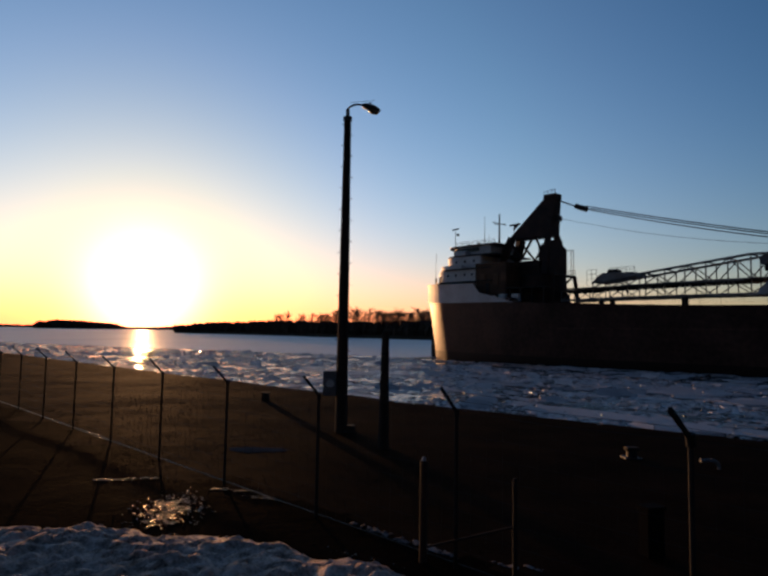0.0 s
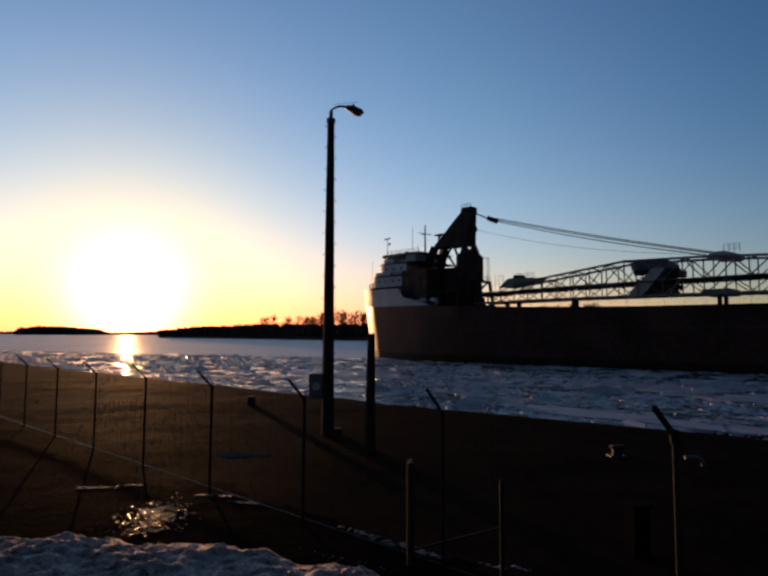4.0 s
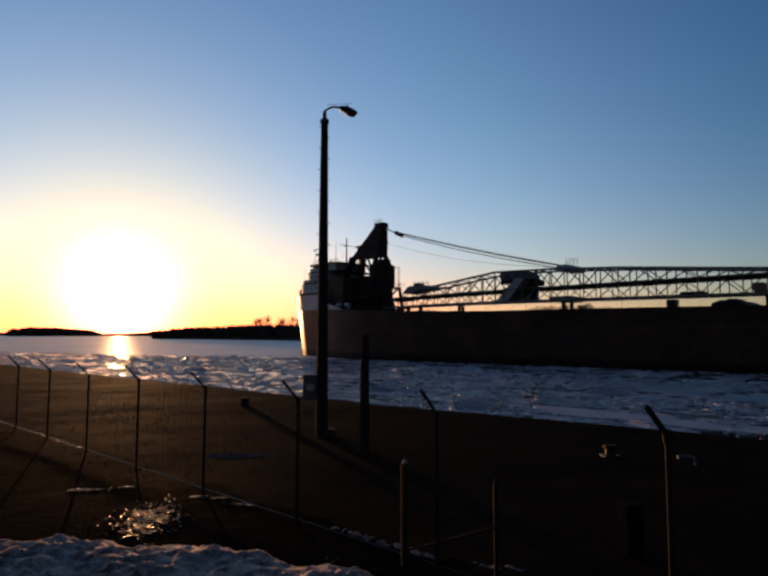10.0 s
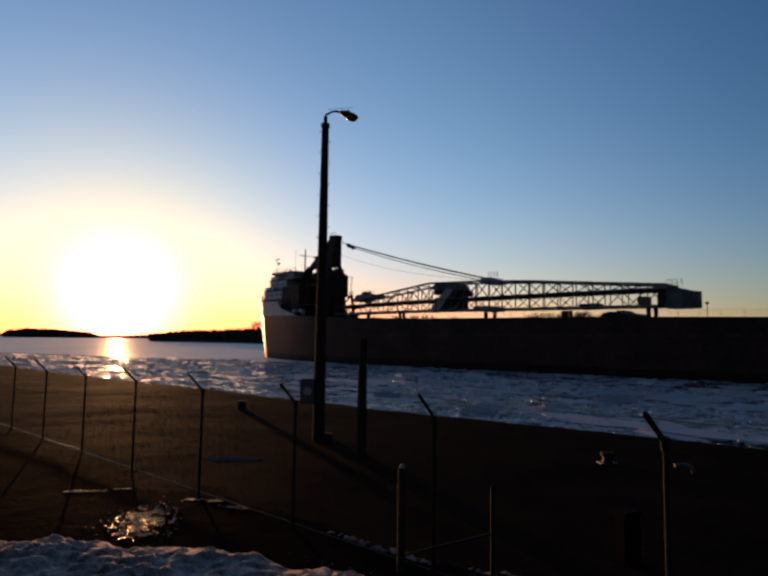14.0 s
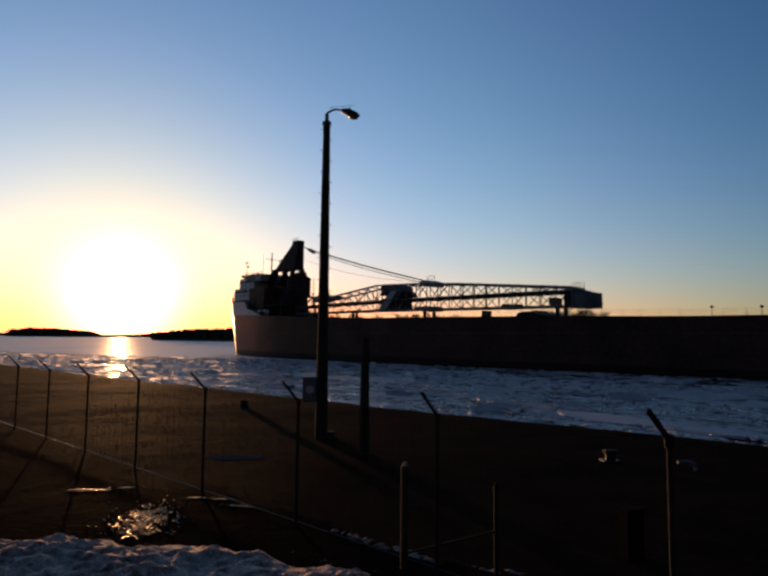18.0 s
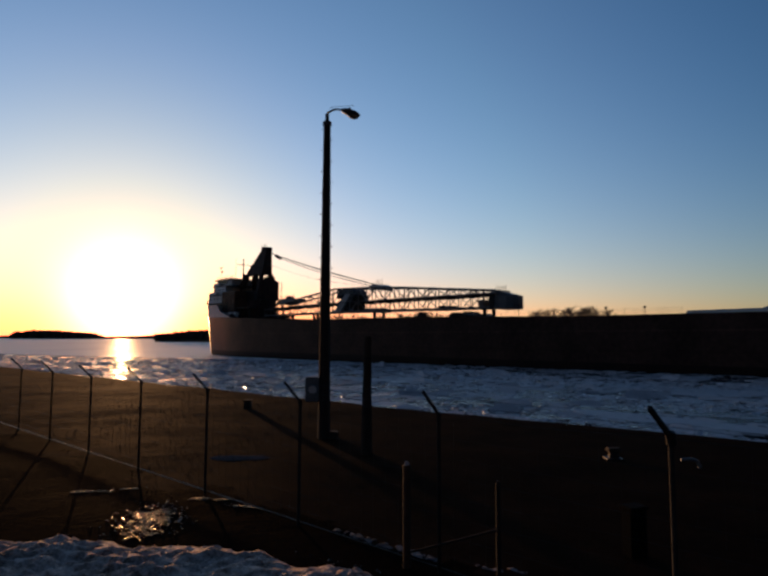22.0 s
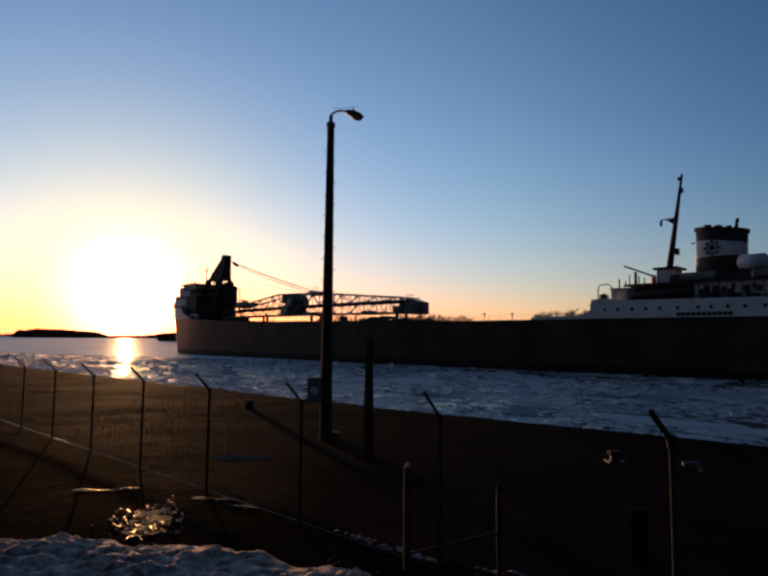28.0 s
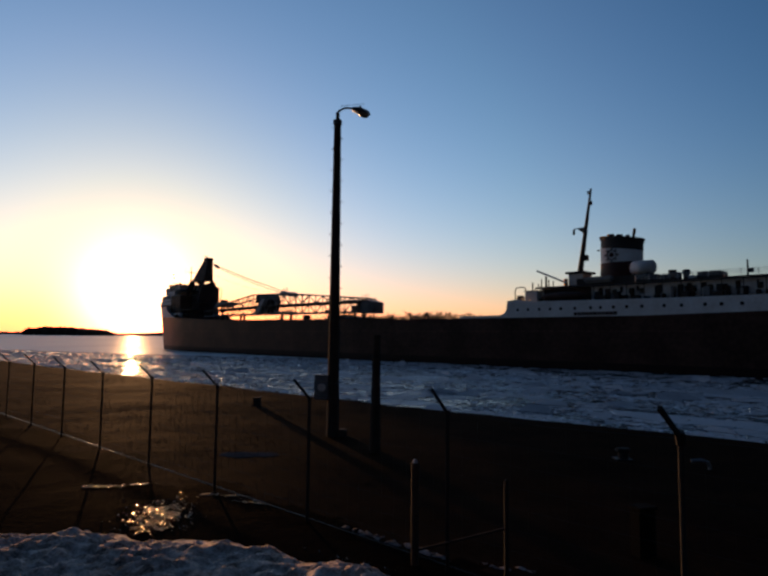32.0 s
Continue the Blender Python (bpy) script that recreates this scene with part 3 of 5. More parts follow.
def ribbon(name, line, height, depth, label):
    """Low land behind a shoreline: a bank and a flat that runs back."""
    verts, faces = [], []
    for i, (x, y) in enumerate(line):
        r = math.hypot(x, y)
        wx, wy = x / r, y / r
        for back, z in ((0, -0.5), (height * 2.2, height), (depth, height * 1.1)):
            verts.append((x + wx * back, y + wy * back, z))
    for i in range(len(line) - 1):
        for j in range(2):
            a = i * 3 + j
            faces.append((a, a + 1, a + 4, a + 3))
    me = mesh_of(name, verts, faces, FARLAND)
    return tagged(link(name, me), label, "shore", kind="structure")


FAR_BANK = [xy_of(u, 350 + 10 * math.sin(u * 0.013)) for u in range(-700, 761, 20)]
FAR_POINT = [(-4300 * math.sin(radians(a)), 4300 * math.cos(radians(a))) for a in (40, 36, 31.3)]
FAR_LEFT = [(-r * math.sin(radians(a)), r * math.cos(radians(a))) for a, r in ((31.6, 2500), (30, 2450), (28, 2500), (26, 2600), (24, 3000), (22, 3300), (18, 3300))]
ribbon("far_shore_1", FAR_BANK, 3.0, 900, "low brown far bank with dead grass")
ribbon("far_shore_2", FAR_LEFT, 2.0, 900, "distant low wooded shore in silhouette")
ribbon("far_shore_3", FAR_POINT, 2.0, 500, "most distant low shore in silhouette")


def make_scrub(name, line, tall, seed, label, back=(5, 60), each=18, size=4.0):
    """A thicket: many small upright clumps of twigs, uneven along the top."""
    rng = np.random.default_rng(seed)
    verts, faces = [], []
    for (xa, ya), (xb, yb) in zip(line[:-1], line[1:]):
        seg = math.hypot(xb - xa, yb - ya)
        for _ in range(int(each * seg / 20)):
            k = rng.random()
            x, y = xa + (xb - xa) * k, ya + (yb - ya) * k
            r = math.hypot(x, y)
            d = back[0] + (back[1] - back[0]) * rng.random()
            x, y = x * (1 + d / r), y * (1 + d / r)
            h = tall(x, y) * (0.86 + 0.14 * rng.random())
            w = size * (0.5 + rng.random())
            b = len(verts)
            n = 5
            t0 = rng.random() * 6.28
            for ring, (f, z) in enumerate(((0.7, 1.0), (1.0, 0.45 * h), (0.55, 0.8 * h))):
                for i in range(n):
                    a = t0 + 6.283 * i / n + ring * 0.5
                    q = f * w * (0.7 + 0.6 * rng.random())
                    verts.append((x + q * math.cos(a), y + q * math.sin(a), z * (0.9 + 0.2 * rng.random()) + 1.0))
            verts.append((x + rng.normal(0, 0.3 * w), y + rng.normal(0, 0.3 * w), h + 1.0))
            for ring in range(2):
                for i in range(n):
                    j = (i + 1) % n
                    o = b + ring * n
                    faces.append((o + i, o + j, o + n + j, o + n + i))
            for i in range(n):
                faces.append((b + 2 * n + i, b + 2 * n + (i + 1) % n, b + 3 * n))
    me = mesh_of(name, verts, faces, SCRUB)
    return tagged(link(name, me), label, "woods", kind="stuff")


def bank_woods(x, y):
    u, v = uv_of(x, y)
    return float(np.interp(u, [-700, 200, 330, 420, 560, 640, 700, 760], [17, 16, 15.5, 14.5, 16.5, 15, 14.5, 10]))


make_scrub("far_woods", FAR_BANK, bank_woods, 11, "dark brown leafless thicket on the far bank", each=26, size=3.5)
make_scrub("far_woods", FAR_LEFT, lambda x, y: float(np.interp(math.degrees(math.atan2(-x, y)), [18, 22.5, 24.6, 25.5, 28.2, 29.9, 31.2, 31.6], [30, 12, 9, 24, 33, 33, 27, 10])), 12,
           "distant wooded shore dark against the sunset", back=(10, 200), each=12, size=11)
make_scrub("far_woods", FAR_POINT, lambda x, y: 17.0, 13, "most distant woods, a thin dark line", back=(10, 200), each=3, size=30)


def tree_meshes(seed, tall):
    """A bare winter tree: a tapered trunk with limbs, and a crown of fine twigs."""
    rng = random.Random(seed)
    trunk, twigs = bmesh.new(), ([], [])
    rod(trunk, (0, 0, -0.5), (0.02 * tall, 0, tall * 0.55), tall * 0.022, tall * 0.012, 6)
    rod(trunk, (0.02 * tall, 0, tall * 0.53), (0.0, 0.02 * tall, tall * 0.9), tall * 0.012, tall * 0.004, 5)
    tips = []
    for i in range(13):
        z = tall * (0.28 + 0.55 * i / 13)
        a = i * 2.4 + rng.random()
        reach = tall * (0.30 - 0.19 * i / 13) * (0.75 + 0.5 * rng.random())
        p = Vector((0.01 * tall, 0, z))
        q = p + Vector((math.cos(a) * reach, math.sin(a) * reach, reach * (0.7 + 0.5 * rng.random())))
        rod(trunk, p, q, tall * 0.007, tall * 0.003, 4)
        tips.append((p, q))
    verts, faces = twigs
    for p, q in tips + [(Vector((0, 0, tall * 0.6)), Vector((0, 0, tall * 0.9)))]:
        for _ in range(64):
            k = 0.3 + 0.75 * rng.random()
            s = p.lerp(q, min(1, k))
            d = Vector((rng.gauss(0, 1), rng.gauss(0, 1), 0.5 + rng.random()))
            d = d.normalized() * tall * (0.05 + 0.09 * rng.random())
            w = Vector((d.y, -d.x, 0.02)).normalized() * tall * 0.0019
            b = len(verts)
            verts += [s - w, s + w, s + d, s + Vector((0, 0, tall * 0.006))]
            faces += [(b, b + 1, b + 2), (b + 1, b + 3, b + 2), (b + 3, b, b + 2)]
    me = bpy.data.meshes.new("trunk")
    trunk.to_mesh(me)
    trunk.free()
    me.materials.append(BARK)
    return me, mesh_of("crown", verts, faces, BARK)


def make_trees():
    kinds = [tree_meshes(s, 10.0) for s in (3, 5, 8, 13)]
    rng = random.Random(4)
    spots = []
    for u in np.arange(-200, 330, 9.0):
        h = 13.0
        if not 152 < u < 216:
            spots.append((u + rng.uniform(-3, 3), h + 2.5 * rng.random()))
    for u in np.arange(180, 219, 3.1):
        spots.append((u + rng.uniform(-1, 1), 20.0 + 3.5 * math.sin(math.pi * (u - 156) / 70) + 1.5 * rng.random()))
    for u in np.arange(300, 404, 2.8):
        spots.append((u + rng.uniform(-2, 2), 20.5 + 4.0 * rng.random()))
    for u in np.arange(407, 452, 4.2):
        spots.append((u, 23.0 + 3.0 * math.cos((u - 436) / 9) + 1.5 * rng.random()))
    for u in np.arange(467, 520, 4.5):
        spots.append((u, 19.5 + 2.5 * rng.random()))
    spots += [(572, 24.0), (580, 26.0), (587, 23.0)]
    for i, (u, h) in enumerate(spots):
        trunk, crown = kinds[i % 4]
        x, y = xy_of(u, 372 + rng.uniform(-10, 25))
        ob = new("tree")
        ob.matrix_basis = (pose(x, y, 3.0, 0, 0, rng.uniform(0, 360)) if u < 560 else pose(x, y, 3.0, 0, rng.uniform(14, 24), 0)) @ Matrix.Scale(h / 10.0, 4)
        tagged(ob, "bare leafless tree on the far bank", "tree", "trees on the far bank")
        link("trunk", trunk, ob)
        link("crown", crown, ob)


make_trees()

# ---- the freighter: x runs aft from the boom tower, the port side is at negative y ----
SHIP = tagged(new("freighter"), "rust-red lake freighter with white cabins and a long unloading boom", "ship")


def half_breadth(s, z):
    """The hull's half width at s metres aft and z metres up."""
    k = min(1.0, max(0.0, (z + 2) / 17.0))
    d = s + 28.2 + 2.6 * k
    # a small round stem, swelling bows to a knuckle, then straight shoulders to the full beam
    if d <= 0:
        return 0.02
    nose = (1.2 + 0.7 * k) * math.sqrt(max(0.0, 1 - max(0.0, 1 - d / 0.9) ** 2))
    bows = 4.4 * (1 - max(0.0, 1 - d / 8.3) ** 1.3)
    rest = 11.4 - 5.6 - 0.7 * k
    fore = (nose + bows + rest * (1 - max(0.0, 1 - max(0.0, d - 8.3) / 26.0) ** 1.5)) / 11.4
    aft_end = 181.0 + 5.0 * min(1.0, max(0.0, (z + 1) / 9.0))
    aft = 1 - max(0.0, 1 - (aft_end - s) / 15.0) ** 2.6 if s < aft_end else 0.0
    bilge = 1.0 if z > -1 else 0.93
    return max(0.02, 11.4 * max(0, fore) * max(0, aft) * bilge)


def deck_line(s):
    return float(np.interp(s, [-33, -20, -4, 3, 19, 35, 62, 82, 100, 150, 165, 186], [11.6, 11.1, 10.75, 10.4, 9.6, 9.2, 9.0, 8.75, 8.4, 8.3, 8.6, 9.1]))


def stations():
    return [-30.8, -30.6, -30.44, -30.4, -30.3, -30.1, -29.85, -29.6, -29.2, -28.6, -27.8, -26.8, -25.5, -24, -22.8, -22.3, -21.8, -21.3, -20.8, -20, -17, -14, -11, -8, -4, 0] + list(range(6, 166, 8)) + [168, 171, 174, 177, 179.5, 181.5, 183.3, 184.6, 185.5, 186]


def skin(name, levels, material, label=""):
    """A band of the hull between levels, each a function of s, on both sides."""
    verts, faces, ss = [], [], stations()
    n = len(levels)
    for side in (-1, 1):
        o = len(verts)
        for s in ss:
            for lev in levels:
                z = lev(s)
                b = half_breadth(s, z)
                verts.append((s, side * b, z))
        for i in range(len(ss) - 1):
            for j in range(n - 1):
                a = o + i * n + j
                q = (a, a + n, a + n + 1, a + 1)
                faces.append(q if side < 0 else q[::-1])
    return link(name, mesh_of(name, verts, faces, material, smooth=True), SHIP, label)


def make_hull():
    skin("hull_bottom", [lambda s: -2.0, lambda s: 0.0, lambda s: 1.5], HULL_LOW, "dark boot-topping along the waterline")
    skin("hull_side", [lambda s: 1.5, lambda s: 3.4, lambda s: 5.5, lambda s: 7.5, lambda s: deck_line(s)], HULL, "rust-red riveted hull plating")
    # raised forecastle plating, white, and the white poop
    verts, faces = [], []
    ss = [s for s in stations() if s <= -14] + [-12.6, -11.8, -11.0, -8.0, -4.5, -2.5]

    def top(s):
        return float(np.interp(s, [-30.4, -24, -12.6, -11, -4.5, -2.5], [15.5, 15.0, 14.5, 12.7, 11.3, deck_line(-2.5) + 0.02]))
    for side in (-1, 1):
        o = len(verts)
        for s in ss:
            b0, b1 = half_breadth(s, deck_line(s)), half_breadth(s, top(s))
            verts += [(s, side * b0, deck_line(s)), (s, side * (b0 + b1) / 2, (deck_line(s) + top(s)) / 2), (s, side * b1, top(s)), (s, side * max(0.01, b1 - 0.25), top(s)), (s, side * max(0.01, b1 - 0.25), deck_line(s))]
        for i in range(len(ss) - 1):
            for j in range(4):
                a = o + i * 5 + j
                q = (a, a + 5, a + 6, a + 1)
                faces.append(q if side < 0 else q[::-1])
    link("forecastle_bulwark", mesh_of("forecastle_bulwark", verts, faces, CREAM), SHIP, "white bulwark round the bow")
    verts, faces = [], []
    ss = [126.9, 128.4, 132, 140, 148, 156, 162, 168, 171, 174, 177, 179.5, 181.5, 183.3, 184.6, 185.5]

    def ptop(s):
        return float(np.interp(s, [126.9, 128.3, 130.5, 150, 165, 186], [11.3, 11.5, 11.1, 10.85, 10.8, 11.3]))
    for side in (-1, 1):
        o = len(verts)
        for s in ss:
            b0 = half_breadth(s, deck_line(s))
            b1 = b0 + 0.03
            verts += [(s, side * b1, deck_line(s)), (s, side * b1, ptop(s)), (s, side * max(0.02, b1 - 0.3), ptop(s)), (s, side * max(0.02, b1 - 0.3), deck_line(s))]
        for i in range(len(ss) - 1):
            for j in range(3):
                a = o + i * 4 + j
                q = (a, a + 4, a + 5, a + 1)
                faces.append(q if side < 0 else q[::-1])
        q = (o, o + 1, o + 2, o + 3)
        faces.append(q if side > 0 else q[::-1])
    link("poop_side", mesh_of("poop_side", verts, faces, WHITE), SHIP, "white poop plating with round portholes")
    # the low slope of white plating before the poop
    for side in (-1, 1):
        part("poop_wing", prism([(116.3, deck_line(112)), (116.6, deck_line(112) + 0.5), (125.4, deck_line(125) + 0.6), (126.2, deck_line(126) + 0.85), (126.65, deck_line(126) + 1.4), (126.85, deck_line(126) + 2.3), (126.9, 11.3), (126.92, deck_line(126))], side * 11.25, side * 11.42), WHITE, SHIP)
    # the weather deck
    verts, faces = [], []
    ss = stations()
    for s in ss:
        b = half_breadth(s, deck_line(s)) - 0.04
        z = deck_line(s) - 0.12
        verts += [(s, -b, z), (s, 0, z + 0.25), (s, b, z)]
    for i in range(len(ss) - 1):
        for j in range(2):
            a = i * 3 + j
            faces.append((a, a + 3, a + 4, a + 1))
    link("weather_deck", mesh_of("weather_deck", verts, faces, DECK), SHIP, "red-brown steel weather deck")
    # rubbing strake and plating seams
    for side in (-1, 1):
        for z in (3.3, 6.2):
            bm = bmesh.new()
            for s0, s1 in zip(range(6, 158, 8), range(14, 166, 8)):
                beam(bm, (s0, side * 11.42, z), (s1, side * 11.42, z), 0.05, 0.22)
            part("plating_seam", bm, HULL, SHIP)
        for s0, s1 in zip(range(6, 160, 8), range(14, 168, 8)):
            z0, z1 = deck_line(s0), deck_line(s1)
            part("sheer_strake", beamed((s0, side * 11.38, z0 + 0.04), (s1, side * 11.38, z1 + 0.04), 0.3, 0.16), HULL, SHIP)


make_hull()


def rounded_front(s0, s1, half, rad=3.0, n=7):
    """A plan with a rounded fore end at s0 and a square after end at s1."""
    pts = [(s1, -half), (s1, half)]
    for i in range(n + 1):
        a = math.pi / 2 * i / n
        pts.append((s0 + rad - rad * math.sin(a), half - rad * 1.3 + rad * 1.3 * math.cos(a)))
    for i in range(n, -1, -1):
        a = math.pi / 2 * i / n
        pts.append((s0 + rad - rad * math.sin(a), -(half - rad * 1.3 + rad * 1.3 * math.cos(a))))
    return pts


def railing(s0, s1, y, z, parent, high=1.0, gap=1.8, material=None):
    """An open rail along the ship: posts and three bars."""
    n = max(1, round(abs(s1 - s0) / gap))
    mat = material or WHITE
    posts = [(s0 + (s1 - s0) * i / n) for i in range(n + 1)]
    if parent is SHIP:
        thin = 0.4 if mat is DARK else 1.0
        rail = part("railing", rodded((s0, y, z + high), (s1, y, z + high), 0.028 * thin, n=5), mat, parent)
        for k in (0.4, 0.7):
            part("rail_bar", rodded((s0, y, z + high * k), (s1, y, z + high * k), 0.024 * thin, n=4), mat, rail)
        for s in posts:
            part("rail_post", rodded((s, y, z), (s, y, z + high), 0.035 * thin, n=5), mat, rail)
        return rail
    bm = bmesh.new()
    for s in posts:
        rod(bm, (s, y, z), (s, y, z + high), 0.035, n=5)
    for k in (0.4, 0.7, 1.0):
        rod(bm, (s0, y, z + high * k), (s1, y, z + high * k), 0.028, n=5)
    return part("railing", bm, mat, parent)


def porthole_row(parent, positions, y, z, r=0.24, out=-1):
    for s in positions:
        bm = bmesh.new()
        rod(bm, (s, y, z), (s, y + out * 0.05, z), r, n=12)
        port = part("porthole", bm, DARK, parent)
        bm = bmesh.new()
        rod(bm, (s, y, z), (s, y + out * 0.056, z), r * 0.75, n=12)
        part("glass", bm, GLASSY, port)


def windows(parent, spans, y, z0, z1, out=-1):
    for s0, s1 in spans:
        f = part("window", boxed(s0 - 0.07, s1 + 0.07, y, y + out * 0.05, z0 - 0.07, z1 + 0.07, 0.01), DARK, parent)
        part("pane", boxed(s0, s1, y, y + out * 0.06, z0, z1), GLASSY, f)


def make_fore_house():
    """Forward cabins: three white tiers, the top one the pilothouse."""
    edge = [(s, half_breadth(s, 11.3) - 0.3) for s in (-29.6, -28.4, -26, -23, -21, -17, -13, -8, -3)]
    part("forecastle_deck", plan_block([(s, y) for s, y in edge] + [(s, -y) for s, y in edge[::-1]], 11.2, 11.5), DECK, SHIP)
    t0 = part("cabin_tier", plan_block(rounded_front(-26.6, -9.5, 5.6, 4.2), 11.5, 15.0), WHITE, SHIP, "white lowest tier of the fore cabins")
    t1 = part("cabin_tier", plan_block(rounded_front(-26.0, -13.0, 6.6, 5.0), 15.2, 17.5), WHITE, SHIP, "white lower tier of the fore cabins")
    part("ledge", plan_block(rounded_front(-26.7, -9.6, 7.2, 5.6), 15.0, 15.2), DARK, t1)
    t2 = part("cabin_tier", plan_block(rounded_front(-24.0, -13.0, 6.0, 4.8), 17.72, 20.2), WHITE, SHIP, "white middle tier of the fore cabins")
    part("ledge", plan_block(rounded_front(-25.5, -9.6, 7.0, 5.4), 17.5, 17.72), DARK, t2)
    part("bulwark", plan_block(rounded_front(-25.4, -17.0, 6.9, 5.3), 17.72, 18.5), WHITE, t2)
    ph = part("pilothouse", plan_block(rounded_front(-22.4, -11.5, 4.9, 3.6), 20.4, 22.2), WHITE, SHIP, "white pilothouse with a band of dark windows")
    part("ledge", plan_block(rounded_front(-23.8, -9.6, 6.2, 4.6), 20.2, 20.42), DARK, ph)
    part("roof", plan_block(rounded_front(-23.6, -10.0, 5.5, 4.1), 22.2, 22.45), DARK, ph, "dark overhanging roof")
    part("window_band", plan_block(rounded_front(-22.46, -14.0, 4.96, 3.6), 21.2, 22.0), GLASSY, ph, "dark wraparound windows")
    for x, y in rounded_front(-22.5, -14.0, 5.0, 3.65, 6):
        part("mullion", rodded((x, y, 21.1), (x, y, 22.1), 0.07, n=5), WHITE, ph)
    part("bridge_wing", boxed(-19.5, -16.5, -6.3, -4.9, 20.4, 21.3, 0.05), WHITE, ph)
    part("bridge_wing", boxed(-19.5, -16.5, 4.9, 6.3, 20.4, 21.3, 0.05), WHITE, ph)
    porthole_row(t0, [-17.4, -15.6], -5.6, 13.6)
    porthole_row(t1, [-20.6, -18.6, -16.4, -14.6], -6.6, 16.5)
    porthole_row(t2, [-19.0, -16.8, -14.6], -6.0, 19.2)
    railing(-17.0, -13.0, -6.9, 17.72, t1)
    railing(-19.5, -10.2, -5.3, 22.45, ph, 0.8, 1.4, DARK)
    for s, y, z in ((-25.4, -4.8, 15.5), (-23.0, -6.3, 15.5)):
        part("vent", rodded((s, y, 15.2), (s, y, z + 0.9), 0.2, 0.2, 8), WHITE, t1)
    for i, (s, y, z0, z1, r) in enumerate(((-22.3, -2.4, 22.4, 26.7, 0.07), (-15.7, -1.2, 22.4, 28.8, 0.06), (-12.7, -0.4, 20.8, 28.9, 0.22), (-17.0, 2, 21.6, 25.5, 0.05), (-10.2, 1, 21.6, 26.6, 0.06))):
        m = part("mast", rodded((s, y, z0), (s, y, z1), r, r * 0.6), DARK, SHIP, "slim dark mast over the pilothouse")
        if i == 0:
            part("wind_vane", beamed((s - 0.9, y, z1 - 0.1), (s + 0.9, y, z1), 0.12, 0.25), DARK, m)
            part("signal_lamp", boxed(s + 0.4, s + 0.9, y - 0.2, y + 0.2, 25.2, 25.7, 0.05), DARK, m)
        if i == 2:
            part("yard", beamed((s - 1.2, y, 27.0), (s + 1.4, y, 26.8), 0.1, 0.12), DARK, m)
            part("yard", beamed((s, y - 2.2, 27.0), (s, y + 2.2, 27.0), 0.1, 0.12), DARK, m)
        if i == 4:
            part("radar_scanner", beamed((s - 1.0, y, z1), (s + 1.4, y, z1 + 0.1), 0.25, 0.3), DARK, m)
            part("gusset", prism([(s - 0.1, 25.4), (s + 1.2, 26.5), (s - 0.1, 26.5)], y - 0.05, y + 0.05), DARK, m)
    for s in (-19.5, -18.6, -16.2, -14.8, -13.9):
        part("roof_fitting", boxed(s, s + 0.5, -3, -2.3, 22.4, 23.0 + 0.4 * math.sin(s), 0.06), DARK, SHIP)
    part("jackstaff", rodded((-29.9, 0, 14.5), (-29.6, 0, 22.4), 0.06, 0.03), WHITE, SHIP)
    b = bmesh.new()
    for y in (-2.4, 2.4):
        rod(b, (-27.0, y, 11.5), (-27.0, y, 12.6), 0.35, n=10)
    part("windlass", b, DARK, SHIP)


make_fore_house()


